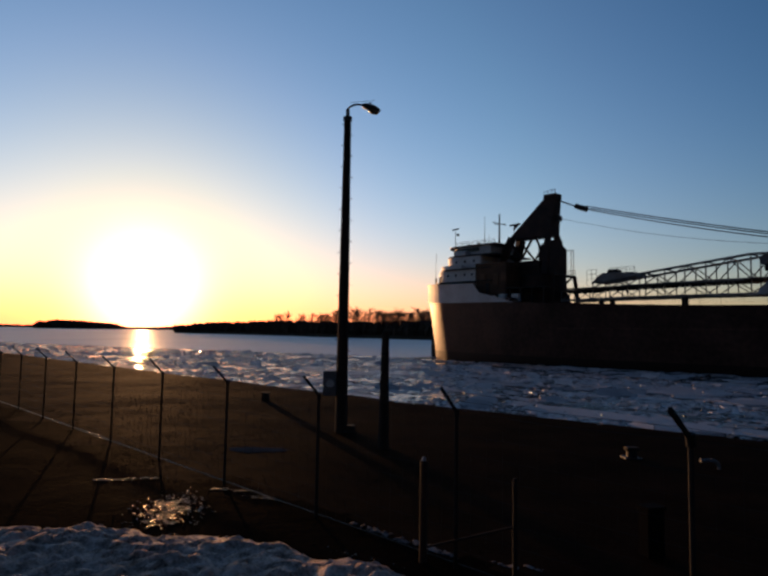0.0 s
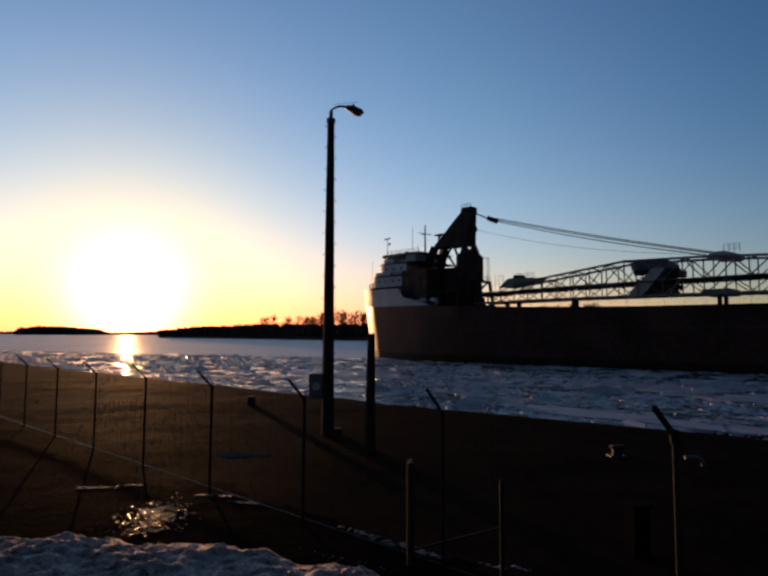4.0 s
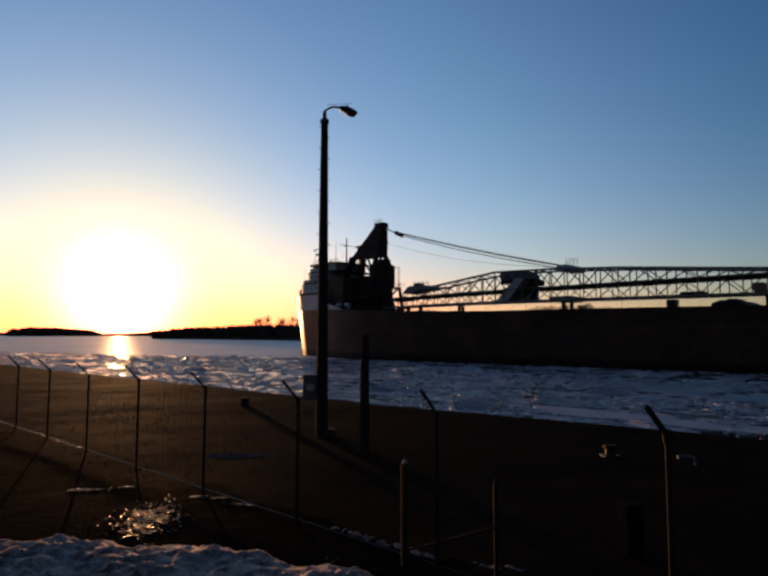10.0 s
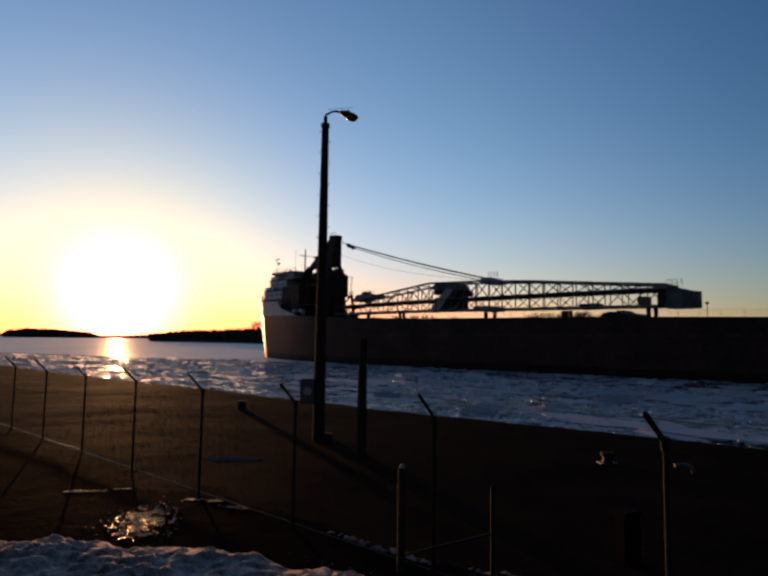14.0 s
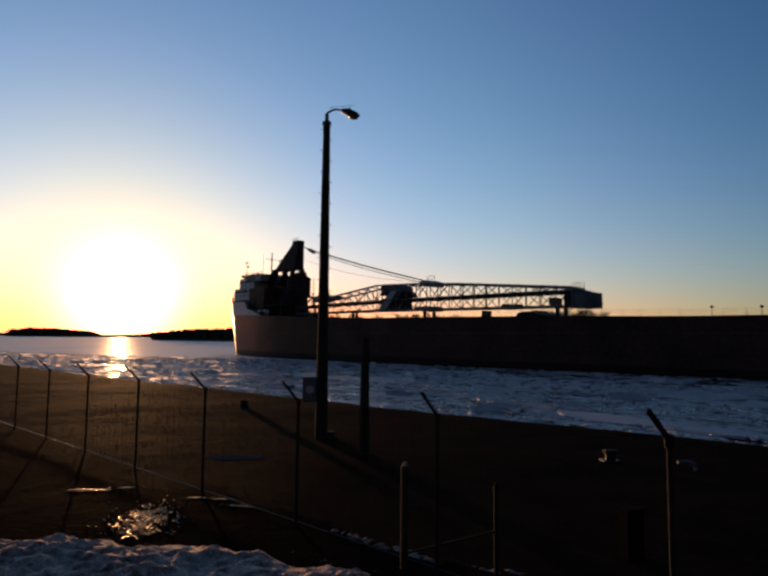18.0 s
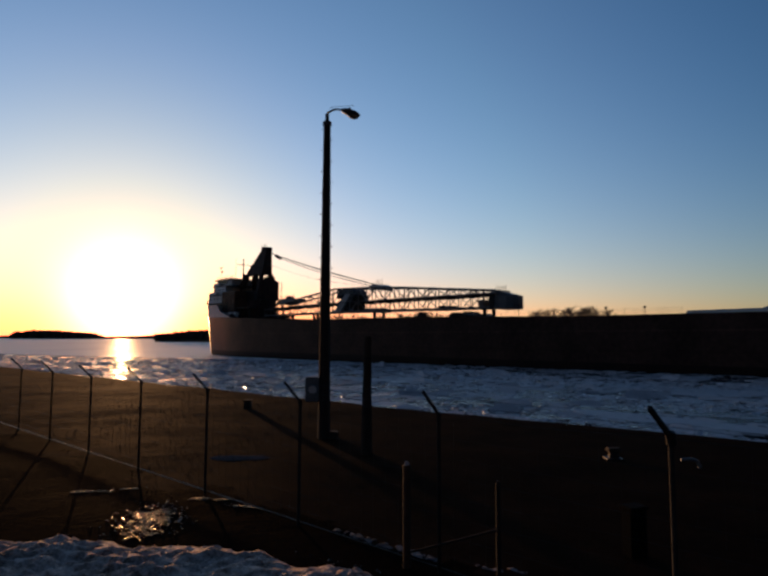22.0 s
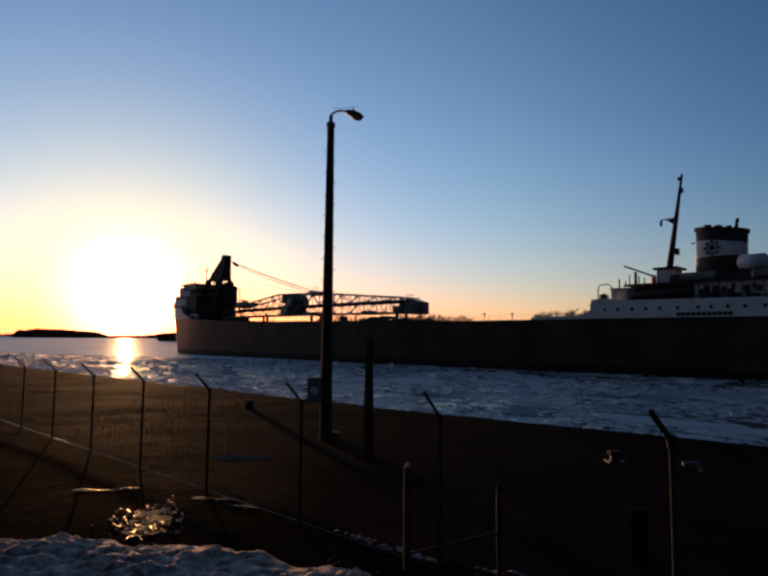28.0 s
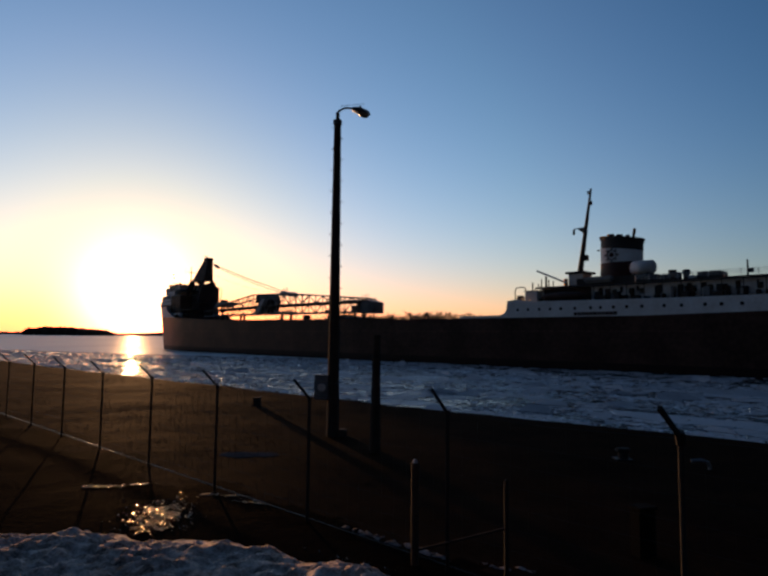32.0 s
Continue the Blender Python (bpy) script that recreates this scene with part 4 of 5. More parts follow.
def make_tower():
    """The plated A-frame that holds the boom up, over its slewing house."""
    tower = part("boom_tower", bmesh.new(), RUST, SHIP, "dark plated A-frame tower")

    def wedge(name, low, high, material=RUST):
        """A tapered block between two level rectangles (s0, s1, half width, z)."""
        bm = bmesh.new()
        rings = []
        for s0, s1, w, z in (low, high):
            rings.append([bm.verts.new(p) for p in ((s0, -w, z), (s1, -w, z), (s1, w, z), (s0, w, z))])
        bm.faces.new(rings[0][::-1])
        bm.faces.new(rings[1])
        for i in range(4):
            j = (i + 1) % 4
            bm.faces.new((rings[0][i], rings[0][j], rings[1][j], rings[1][i]))
        bmesh.ops.recalc_face_normals(bm, faces=bm.faces)
        return part(name, bm, material, tower)
    wedge("tower_plating", (-9.6, -0.7, 1.7, 23.3), (-2.3, 0.1, 0.95, 30.4))
    part("head_block", boxed(-2.4, 0.2, -1.05, 1.05, 29.9, 31.1, 0.06), RUST, tower)
    part("sheave", boxed(-0.1, 0.5, -0.8, 0.8, 26.0, 27.0, 0.1), DARK, tower)
    railing(-2.3, 0.1, -1.0, 31.1, tower, 0.7, 0.8, DARK)
    for side in (-1, 1):
        for a, b, w in (((-8.9, 1.5, 23.5), (-10.5, 2.2, 19.6), 1.35), ((-10.3, 2.2, 20.0), (-10.6, 2.8, 16.8), 0.8), ((-1.1, 1.5, 23.4), (-0.9, 3.3, 16.0), 0.9)):
            part("tower_leg", beamed((a[0], side * a[1], a[2]), (b[0], side * b[1], b[2]), w, w), RUST, tower)
        for a, b in (((-9.4, 23.2), (-6.4, 19.4)), ((-6.2, 19.4), (-3.6, 23.3)), ((-3.4, 23.3), (-1.4, 19.4))):
            part("brace", beamed((a[0], side * 2.2, a[1]), (b[0], side * 2.4, b[1]), 0.32, 0.32), RUST, tower)
    part("machinery_block", boxed(-9.6, -2.0, -3.0, 3.0, 12.6, 18.7, 0.1), RUST, SHIP, "dark machinery under the tower")
    # the house lies across the ship, its gable seen from astern
    bm = bmesh.new()
    ends = [[bm.verts.new((x, y, z)) for y, z in ((-2.2, 16.2), (-2.2, 21.2), (0.5, 22.7), (4.0, 21.2), (4.0, 16.2))] for x in (-2.7, -0.5)]
    bm.faces.new(ends[0])
    bm.faces.new(ends[1][::-1])
    for i in range(5):
        bm.faces.new((ends[0][i], ends[1][i], ends[1][(i + 1) % 5], ends[0][(i + 1) % 5]))
    bmesh.ops.recalc_face_normals(bm, faces=bm.faces)
    house = part("slewing_house", bm, RUST, SHIP, "dark gabled machinery house below the tower")
    part("vent", boxed(-1.2, -0.6, 2.2, 2.7, 21.6, 22.8, 0.05), DARK, house)
    part("platform", boxed(-9.0, 1.2, -3.2, 4.4, 15.85, 16.15, 0.03), DARK, house)
    railing(-2.0, 1.1, -3.1, 16.15, house, 1.1, 1.1, DARK)
    railing(-0.3, 1.1, 4.3, 16.15, house, 1.1, 0.7, DARK)
    for x in (0.2, 0.75):
        part("ladder_rail", rodded((x, 4.25, 16.15), (x, 4.25, 21.0), 0.06, n=5), DARK, house)
    for k in range(12):
        part("ladder_rung", rodded((0.2, 4.25, 16.5 + 0.38 * k), (0.75, 4.25, 16.5 + 0.38 * k), 0.025, n=4), DARK, house)
    part("roof_bracket", beamed((-0.5, 4.0, 21.0), (0.8, 4.25, 21.0), 0.1, 0.1), DARK, house)
    part("door", boxed(-2.0, -1.2, -2.25, -2.2, 16.2, 18.2), DARK, house)
    part("prop", beamed((-2.4, 2.2, 12.4), (0.9, 3.6, 15.9), 0.35, 0.35), RUST, house)
    part("turntable", rodded((-3.0, 0, 12.6), (-3.0, 0, 15.8), 4.3, 4.0, 24), RUST, SHIP, "round slewing ring")
    part("pedestal", rodded((-3.0, 0, 10.2), (-3.0, 0, 12.6), 5.0, 4.6, 24), RUST, SHIP)
    for s, y in ((-9.3, -5.5), (-9.3, 5.5), (1.6, -4.6), (1.6, 4.6)):
        part("prop", beamed((s, y, 10.2), (s * 0.75, y * 0.8, 16.0), 0.5, 0.5), RUST, SHIP)
    b = bmesh.new()
    box(b, -13.5, -6.4, -7.0, 7.0, 12.4, 18.4, 0.08)
    elev = part("elevator_housing", b, BROWN, SHIP, "brown elevator casing between cabins and tower")
    part("door", boxed(-11.0, -10.2, -7.06, -7.0, 12.6, 14.6), DARK, elev)
    for s in (-13.2, -10.2, -6.8):
        for y in (-6.6, 6.6):
            part("casing_leg", beamed((s, y, 11.2), (s, y, 12.5), 0.4, 0.4), RUST, elev)
    for i, s in enumerate((-12.4, -9.4, -7.6)):
        part("casing_panel", boxed(s, s + 1.3, -7.12, -7.0, 14.9 - 0.7 * (i % 2), 16.4, 0.04), BROWN, elev)
    for s, z in ((-11.0, 12.4), (-7.0, 12.3), (-4.2, 12.3)):
        part("deck_locker", boxed(s, s + 1.4, -8.6, -7.8, 10.9, z, 0.05), WHITE, SHIP)
    part("gallery", boxed(-8.4, 1.5, -7.0, -4.2, 13.4, 13.6, 0.02), DARK, SHIP)
    railing(-8.2, 1.4, -7.0, 13.6, SHIP, 1.0, 1.4, DARK)
    for i in range(5):
        part("gallery_post", beamed((-8 + 2.3 * i, -6.8, 10.2), (-8 + 2.3 * i, -6.8, 13.4), 0.2, 0.2), DARK, SHIP)


make_tower()


def top_chord(s):
    return float(np.interp(s, [5.5, 14, 22, 31.5, 45, 53, 70, 79.5], [13.9, 14.8, 15.9, 17.05, 16.75, 16.35, 14.95, 14.2]))


def mid_chord(s):
    return float(np.interp(s, [2, 6, 28, 40, 79.5], [12.9, 13.2, 13.55, 13.6, 13.7]))


def low_chord(s):
    return float(np.interp(s, [2, 6, 31, 79.5], [11.2, 11.35, 11.4, 10.95]))


def make_boom():
    boom = part("boom", bmesh.new(), BOOM, SHIP, "long grey lattice unloading boom stowed over the deck")
    steps = [2.0 + 2.98 * i for i in range(27)]
    for y in (-2.3, 2.3):
        for name, line, w, mat, first in (("top_chord", top_chord, 0.34, BOOM, 2), ("middle_chord", mid_chord, 0.3, BOOM, 0), ("bottom_chord", low_chord, 0.36, BOOM, 0)):
            for a, b in zip(steps[first::4], steps[first + 4::4] + [steps[-1]]):
                if b > a:
                    part(name, beamed((a, y, line(a)), (b, y, line(b)), w, w), mat, boom)
        for i, s in enumerate(steps):
            if i >= 2:
                part("upright", beamed((s, y, mid_chord(s)), (s, y, top_chord(s)), 0.16, 0.16), BOOM, boom)
            part("upright", beamed((s, y, low_chord(s)), (s, y, mid_chord(s)), 0.14, 0.14), BOOM, boom)
            if i < len(steps) - 1:
                e = steps[i + 1]
                if i >= 2:
                    a, b = ((s, top_chord(s)), (e, mid_chord(e))) if i % 2 else ((s, mid_chord(s)), (e, top_chord(e)))
                    part("diagonal", beamed((a[0], y, a[1]), (b[0], y, b[1]), 0.17, 0.15), BOOM, boom)
                a, b = ((s, mid_chord(s)), (e, low_chord(e))) if i % 2 else ((s, low_chord(s)), (e, mid_chord(e)))
                part("diagonal", beamed((a[0], y, a[1]), (b[0], y, b[1]), 0.14, 0.13), BOOM, boom)
    for s in steps[2:]:
        part("cross_tie", beamed((s, -2.3, top_chord(s)), (s, 2.3, top_chord(s)), 0.18, 0.16), BOOM, boom)
        part("cross_tie", beamed((s, -2.3, low_chord(s)), (s, 2.3, low_chord(s)), 0.18, 0.16), BOOM, boom)
    for a, b in zip(steps[:-1:2], steps[2::2]):
        part("conveyor", boxed(a, b - 0.03, -1.9, 1.9, (mid_chord(a) + mid_chord(b)) / 2 - 0.42, (mid_chord(a) + mid_chord(b)) / 2 + 0.12), BELT, boom, "black conveyor belt and pan")
    for s in np.arange(6, 79, 1.5):
        part("return_roller", boxed(s - 0.15, s + 0.15, -2.2, -1.9, mid_chord(s) - 0.75, mid_chord(s) - 0.4), DARK, boom)
    for s0, s1 in ((2.0, 31.0), (31.0, 79.0)):
        part("walkway", boxed(s0, s1, -3.1, -2.5, mid_chord((s0 + s1) / 2) - 0.2, mid_chord((s0 + s1) / 2) - 0.08), DARK, boom)
    cab = part("drive_cabin", prism([(7.6, 14.1), (8.8, 15.3), (9.6, 15.7), (14.8, 15.6), (15.2, 14.9), (14.0, 14.6), (9.0, 14.2)], -2.0, 2.0), BOOM, boom, "dark drive house at the boom's heel")
    part("exhaust_hood", boxed(9.7, 11.6, -0.8, 0.8, 15.6, 16.35, 0.15), DARK, cab)
    railing(10.8, 15.0, -2.0, 15.6, cab, 0.9, 1.3, DARK)
    railing(7.0, 8.8, -2.6, 13.6, cab, 2.7, 0.9, DARK)
    hop = part("transfer_hopper", prism([(32.3, 11.3), (34.6, 11.3), (35.4, 12.0), (38.4, 15.5), (36.5, 15.6), (33.4, 12.6)], -2.7, 2.7), PALE, boom, "pale slanting transfer chute on the boom")
    part("hood", prism([(32.8, 16.5), (33.4, 16.9), (37.6, 16.95), (38.7, 16.4), (38.9, 15.5), (35.6, 15.0), (33.0, 15.5)], -2.2, 2.2), HEADGREY, hop)
    part("drive_motor", rodded((33.6, -2.4, 15.0), (35.6, -2.4, 15.0), 0.5, 0.45, 10), DARK, hop)
    part("drive_motor", rodded((39.2, -2.2, 12.4), (40.6, -2.2, 12.4), 0.45, 0.4, 10), DARK, hop)
    part("brace", beamed((38.8, -2.6, 11.3), (40.4, -2.6, 13.6), 0.2, 0.2), BOOM, hop)
    part("drive_box", boxed(38.2, 40.0, -1.9, 1.9, 14.2, 15.3, 0.1), DARK, hop)
    part("drive_box", boxed(35.6, 38.6, -2.2, 2.2, 11.5, 14.2, 0.1), DARK, hop)
    part("rib", boxed(34.0, 34.2, -2.8, 2.8, 11.5, 14.0), BOOM, hop)
    sheave = part("sheave_fairing", prism([(44.2, 17.0), (44.9, 17.4), (46.4, 17.45), (47.9, 17.0), (48.3, 16.5), (47.6, 16.05), (45.0, 16.2), (44.3, 16.6)], -2.0, 2.0), PALE, boom, "grey hood over the hoist sheaves")
    railing(46.4, 48.5, -2.0, 17.1, sheave, 1.25, 0.7, GALV)
    head = part("head_house", plan_block([(79.0, -2.3), (81.6, -2.2), (82.9, -1.7), (83.4, -0.8), (83.5, 0), (83.4, 0.8), (82.9, 1.7), (81.6, 2.2), (79.0, 2.3)], 10.6, 13.1), HEADGREY, boom, "rounded grey head house at the boom's tip")
    part("roof", prism([(78.8, 13.1), (79.0, 13.95), (80.0, 13.9), (82.3, 13.3), (82.9, 13.0), (79, 13.0)], -1.9, 1.9), HEADGREY, head)
    part("band", boxed(78.0, 79.1, -2.5, 2.5, 10.7, 13.6, 0.05), DARK, head)
    railing(79.3, 81.5, -1.9, 13.85, head, 1.1, 0.7, GALV)
    part("under_drive", boxed(64.8, 68.2, -2.0, 0.5, 10.75, 11.7, 0.15), DARK, boom)
    part("under_tray", boxed(43.4, 47.2, -2.7, 2.7, 10.95, 11.9, 0.1), BOOM, boom)
    part("take_up", boxed(74.4, 75.8, -1.2, 1.2, 11.3, 12.6, 0.1), BOOM, boom)
    # deck crutches under the boom
    for s, w, top, half in ((9.3, 0.9, 11.3, 2.0), (22.0, 0.5, 11.3, 0.6), (45.5, 0.6, 11.2, 1.5), (76.3, 0.6, 11.0, 1.5)):
        for y in (-half, half):
            part("boom_crutch", beamed((s, y, deck_line(s) - 0.1), (s, y, top), w * 0.8, 0.6), DARK, SHIP)
    # hoist tackle
    part("hoist_block", rodded((3.6, 0, 28.3), (5.7, 0, 27.4), 0.45, 0.5, 10), DARK, SHIP, "black hoist block")
    part("hoist_pendant", rodded((-0.2, 0, 30.0), (3.7, 0, 28.2), 0.13), WIRE, SHIP)
    for y, z0, s1, z1, sag in ((-0.4, 27.95, 45.6, 17.3, 0.3), (0.4, 27.7, 45.4, 17.2, 0.35), (-0.3, 27.4, 44.4, 17.0, 0.5)):
        n = 8
        pts = [(5.6 + (s1 - 5.6) * i / n, y, z0 + (z1 - z0) * i / n - sag * math.sin(math.pi * i / n)) for i in range(n + 1)]
        part("hoist_cable", tube(pts, 0.09), WIRE, SHIP)
    pts = [(0.0 + 43 * i / 8, -1.5, 26.5 + (17.2 - 26.5) * i / 8 - 1.2 * math.sin(math.pi * i / 8)) for i in range(9)]
    part("guy_wire", tube(pts, 0.03, 5), WIRE, SHIP)


make_boom()


def make_deck_gear():
    """What stands on the long deck: hatch crane, lockers, rails, poles."""
    hc = part("hatch_crane", prism([(69.8, 8.9), (70.2, 9.7), (71.2, 10.1), (73.2, 10.05), (74.2, 9.6), (74.6, 8.9), (74.0, 8.9), (73.4, 9.4), (71.0, 9.4), (70.4, 8.9)], -5.0, 5.0), DARK, SHIP, "low dark hatch crane straddling the deck")
    part("winch_box", boxed(71.2, 72.6, -2, 2, 9.9, 10.4, 0.1), DARK, hc)
    part("deck_locker", boxed(65.4, 66.6, -9.0, -7.5, 8.8, 10.2, 0.05), DARK, SHIP)
    for s in np.arange(16, 124, 6.0):
        z = deck_line(s)
        h = part("hatch_cover", boxed(s, s + 3.6, -6.2, 6.2, z - 0.1, z + 0.25, 0.06), DECK, SHIP)
        part("coaming", boxed(s - 0.12, s + 3.72, -6.35, 6.35, z - 0.12, z + 0.12, 0.03), RUST, h)
    for s in range(84, 116, 8):
        railing(s, s + 7.9, -11.2, deck_line(s) + 0.05, SHIP, 0.95, 2.6, DARK)
    for s in range(12, 80, 8):
        railing(s, s + 7.9, -11.2, deck_line(s) + 0.05, SHIP, 0.95, 2.6, DARK)
    for s, z in ((85.5, 11.3), (101.8, 10.3), (108.0, 10.2)):
        p = part("deck_lamp_post", rodded((s, -4.0, 8.5), (s, -4.0, z - 0.3), 0.05), DARK, SHIP)
        part("lamp_box", boxed(s - 0.18, s + 0.18, -4.2, -3.8, z - 0.4, z - 0.1, 0.04), DARK, p)


make_deck_gear()


def make_stern():
    """After cabins, funnel, mast and boats."""
    d1 = part("poop_deck", plan_block([(126.5, -11.0), (170, -11.0), (180, -7.5), (184.8, -1.5), (184.8, 1.5), (180, 7.5), (170, 11.0), (126.5, 11.0)], 10.5, 10.75), DECK, SHIP)
    part("deck_edge", boxed(131, 172, -11.2, -10.9, 10.72, 10.95), DARK, d1)
    house = part("after_cabin", plan_block([(131.6, -8.2), (172, -8.2), (177, -5), (178.5, 0), (177, 5), (172, 8.2), (131.6, 8.2)], 10.75, 13.3), WHITE, SHIP, "white after cabins with dark openings")
    part("boat_deck", plan_block([(131.0, -9.3), (173, -9.3), (179, -5), (180, 0), (179, 5), (173, 9.3), (131.0, 9.3)], 13.3, 13.55), DARK, house)
    # a rust-brown panel on the wall gives the shade of a recess under the boat deck
    part("recess", boxed(132.2, 140.5, -8.4, -8.2, 10.8, 13.2), RUST, house, "rust-brown panel on the cabin wall in place of a shaded recess")
    windows(house, ((141.8, 142.4), (144.0, 144.6), (146.6, 147.2), (148.2, 148.8)), -8.2, 11.9, 12.6)
    part("shadow_door", boxed(142.8, 143.7, -8.27, -8.2, 10.9, 12.8), RUST, house)
    rng = random.Random(17)
    for i in range(20):
        s, h = 141.4 + 1.45 * i + rng.uniform(-0.5, 0.5), 10.78 + rng.uniform(0.4, 1.9)
        w = rng.uniform(0.3, 0.9)
        part("deck_fitting", boxed(s, s + w, -8.9 - rng.uniform(0, 0.3), -8.3, 10.78, h, 0.06), (DARK, RUST, BOOM)[i % 3], SHIP)
    for i in range(9):
        s = 142 + 3.1 * i + rng.uniform(-0.8, 0.8)
        part("wall_fitting", boxed(s, s + rng.uniform(0.2, 0.7), -8.36, -8.2, 12.3 - rng.uniform(0, 0.8), 13.0, 0.03), (RUST, DARK)[i % 2], house)
    windows(house, ((155.5, 156.1), (157.6, 158.2), (159.4, 160.0), (163.6, 164.2), (166.8, 167.4)), -8.2, 11.9, 12.6)
    part("life_ring_box", boxed(161.2, 162.6, -8.6, -8.2, 11.1, 12.2, 0.1), DARK, house)
    for s in np.arange(131, 172, 2.6):
        part("deck_stanchion", rodded((s, -9.1, 10.75), (s, -9.1, 13.3), 0.06, n=6), DARK, house)
    railing(128.0, 131.0, -10.7, 10.9, SHIP, 0.8, 1.2)
    for s in (132.6, 140.2):
        part("boat_chock", boxed(s - 0.12, s + 0.12, -10.5, -9.3, 10.75, 11.6), DARK, SHIP)
    porthole_row(SHIP, [129.0, 131.0, 133.1, 135.1, 137.0, 139.4, 142.0, 143.6, 145.6, 147.6, 149.8, 152.9, 155.2, 158.2, 160.2, 162.6, 166.0, 169.0], -11.43, 9.75, 0.26)
    # the ship's name is drawn as plain dark bars
    for i in range(11):
        part("name_bar", boxed(139.2 + 0.64 * i, 139.75 + 0.64 * i, -11.47, -11.43, 8.62, 9.12), RUST, SHIP)
    # bitts, fairlead arch and gear before the house
    pts = [(126.9, -9, 11.0), (126.9, -9, 13.2), (127.2, -9, 13.7), (128.6, -9, 13.8), (129.0, -9, 13.4), (129.0, -9, 12.7)]
    part("ventilator_pipe", tube(pts, 0.09), GALV, SHIP)
    hut = part("deck_hut", boxed(129.1, 131.5, -9.4, -7.2, 10.75, 12.9, 0.06), WHITE, SHIP, "small white deck hut with a dark roof")
    part("roof", boxed(129.0, 131.6, -9.5, -7.1, 12.9, 13.08, 0.03), DARK, hut)
    part("vent_pipe", rodded((129.9, -8.2, 13.0), (129.9, -8.2, 14.5), 0.12, 0.12, 8), DARK, hut)
    part("winch", boxed(126.8, 127.9, -8.6, -7.4, 10.7, 12.4, 0.2), DARK, SHIP)
    for s, z in ((130.6, 14.3), (131.2, 15.1), (132.0, 15.6), (132.6, 14.9), (133.4, 14.6)):
        part("deck_pipe", rodded((s, -7.5, 13.5), (s, -7.5, z), 0.09), DARK, SHIP)
    part("davit_boom", beamed((130.6, -8.0, 16.5), (136.0, -8.0, 14.2), 0.22, 0.26), WHITE, SHIP, "pale boat davit boom")
    part("davit_post", beamed((132.4, -8.0, 13.5), (132.4, -8.0, 15.4), 0.22, 0.22), DARK, SHIP)
    boat = part("lifeboat", bmesh.new(), RUST, SHIP, "rust-brown covered lifeboat under the boat deck")
    bm = bmesh.new()
    bmesh.ops.create_uvsphere(bm, u_segments=16, v_segments=8, radius=1, matrix=Matrix.LocRotScale((136.6, -9.9, 11.9), None, (4.2, 0.9, 0.62)))
    part("boat_hull", bm, RUST, boat, smooth=True)
    # mast and its platform
    plat = part("mast_house", boxed(132.9, 135.7, -1.6, 1.6, 13.5, 16.3, 0.1), WHITE, SHIP, "small white house at the mast's foot")
    part("cap", boxed(132.5, 136.2, -2.0, 2.0, 16.3, 16.65, 0.05), DARK, plat)
    part("bell", rodded((132.6, -1.9, 13.55), (132.6, -1.9, 15.5), 0.42, 0.34, 16), surface("orange_brown_paint", (0.5, 0.2, 0.07), 0.4, 0.2), plat)
    mast = part("after_mast", rodded((134.2, 0, 15.8), (136.6, 0, 31.2), 0.52, 0.17, 12), DARK, SHIP, "tall raked dark mast")
    part("yard", beamed((133.2, 0, 24.4), (135.7, 0, 24.5), 0.1, 0.16), DARK, mast)
    part("gusset", prism([(134.0, 24.3), (135.6, 24.4), (135.5, 23.2)], -0.05, 0.05), DARK, mast)
    part("drop_lamp", boxed(133.1, 133.4, -0.15, 0.15, 23.4, 24.3), DARK, mast)
    part("light_bracket", boxed(136.2, 136.7, -0.2, 0.2, 28.3, 29.0), DARK, mast)
    part("light_bracket", boxed(135.3, 135.8, -0.3, 0.3, 18.6, 19.6), DARK, mast)
    part("truck", boxed(136.0, 136.4, -0.2, 0.2, 30.3, 30.8), DARK, mast)
    part("ladder", beamed((134.8, -0.38, 16.2), (136.4, -0.16, 29.0), 0.08, 0.3), DARK, mast)
    # funnel: an oval shell, raked, in three bands
    fun = part("funnel", bmesh.new(), DARK, SHIP, "funnel with black top, white band and dark red base")

    def oval(s, z, grow=1.0):
        c = 141.65 + (z - 13.5) * 0.03
        return [(c + 3.45 * grow * math.cos(a), 2.6 * grow * math.sin(a), z - (0.12 * (c - 141.3 + 3.45 * grow * math.cos(a)) if z > 19 else 0.0)) for a in [2 * math.pi * i / 32 for i in range(32)]]

    def shell(z0, z1, material, name, grow=1.0, cap=False, label=""):
        a, b = oval(0, z0, grow), oval(0, z1, grow)
        verts = a + b
        faces = [(i, (i + 1) % 32, 32 + (i + 1) % 32, 32 + i) for i in range(32)]
        if cap:
            faces.append(tuple(range(32, 64)))
        return link(name, mesh_of(name, verts, faces, material, smooth=False), fun, label)
    shell(13.5, 17.65, REDBAND, "base_band", label="dark red band")
    shell(17.65, 19.97, WHITE, "white_band", label="white band with an emblem")
    shell(19.95, 21.7, DARK, "top_band", 1.004, True, "black band")
    shell(21.45, 21.95, DARK, "rim", 1.07, True)
    for s, r, h in ((140.0, 0.6, 22.7), (141.5, 0.55, 22.5), (142.9, 0.35, 22.3)):
        part("stack_pipe", rodded((s, 0, 21.6), (s, 0, h), r, r, 12), DARK, fun)
    part("exhaust_pipe", rodded((143.7, 0, 21.0), (144.1, 0, 23.2), 0.22, 0.26, 10), DARK, fun)
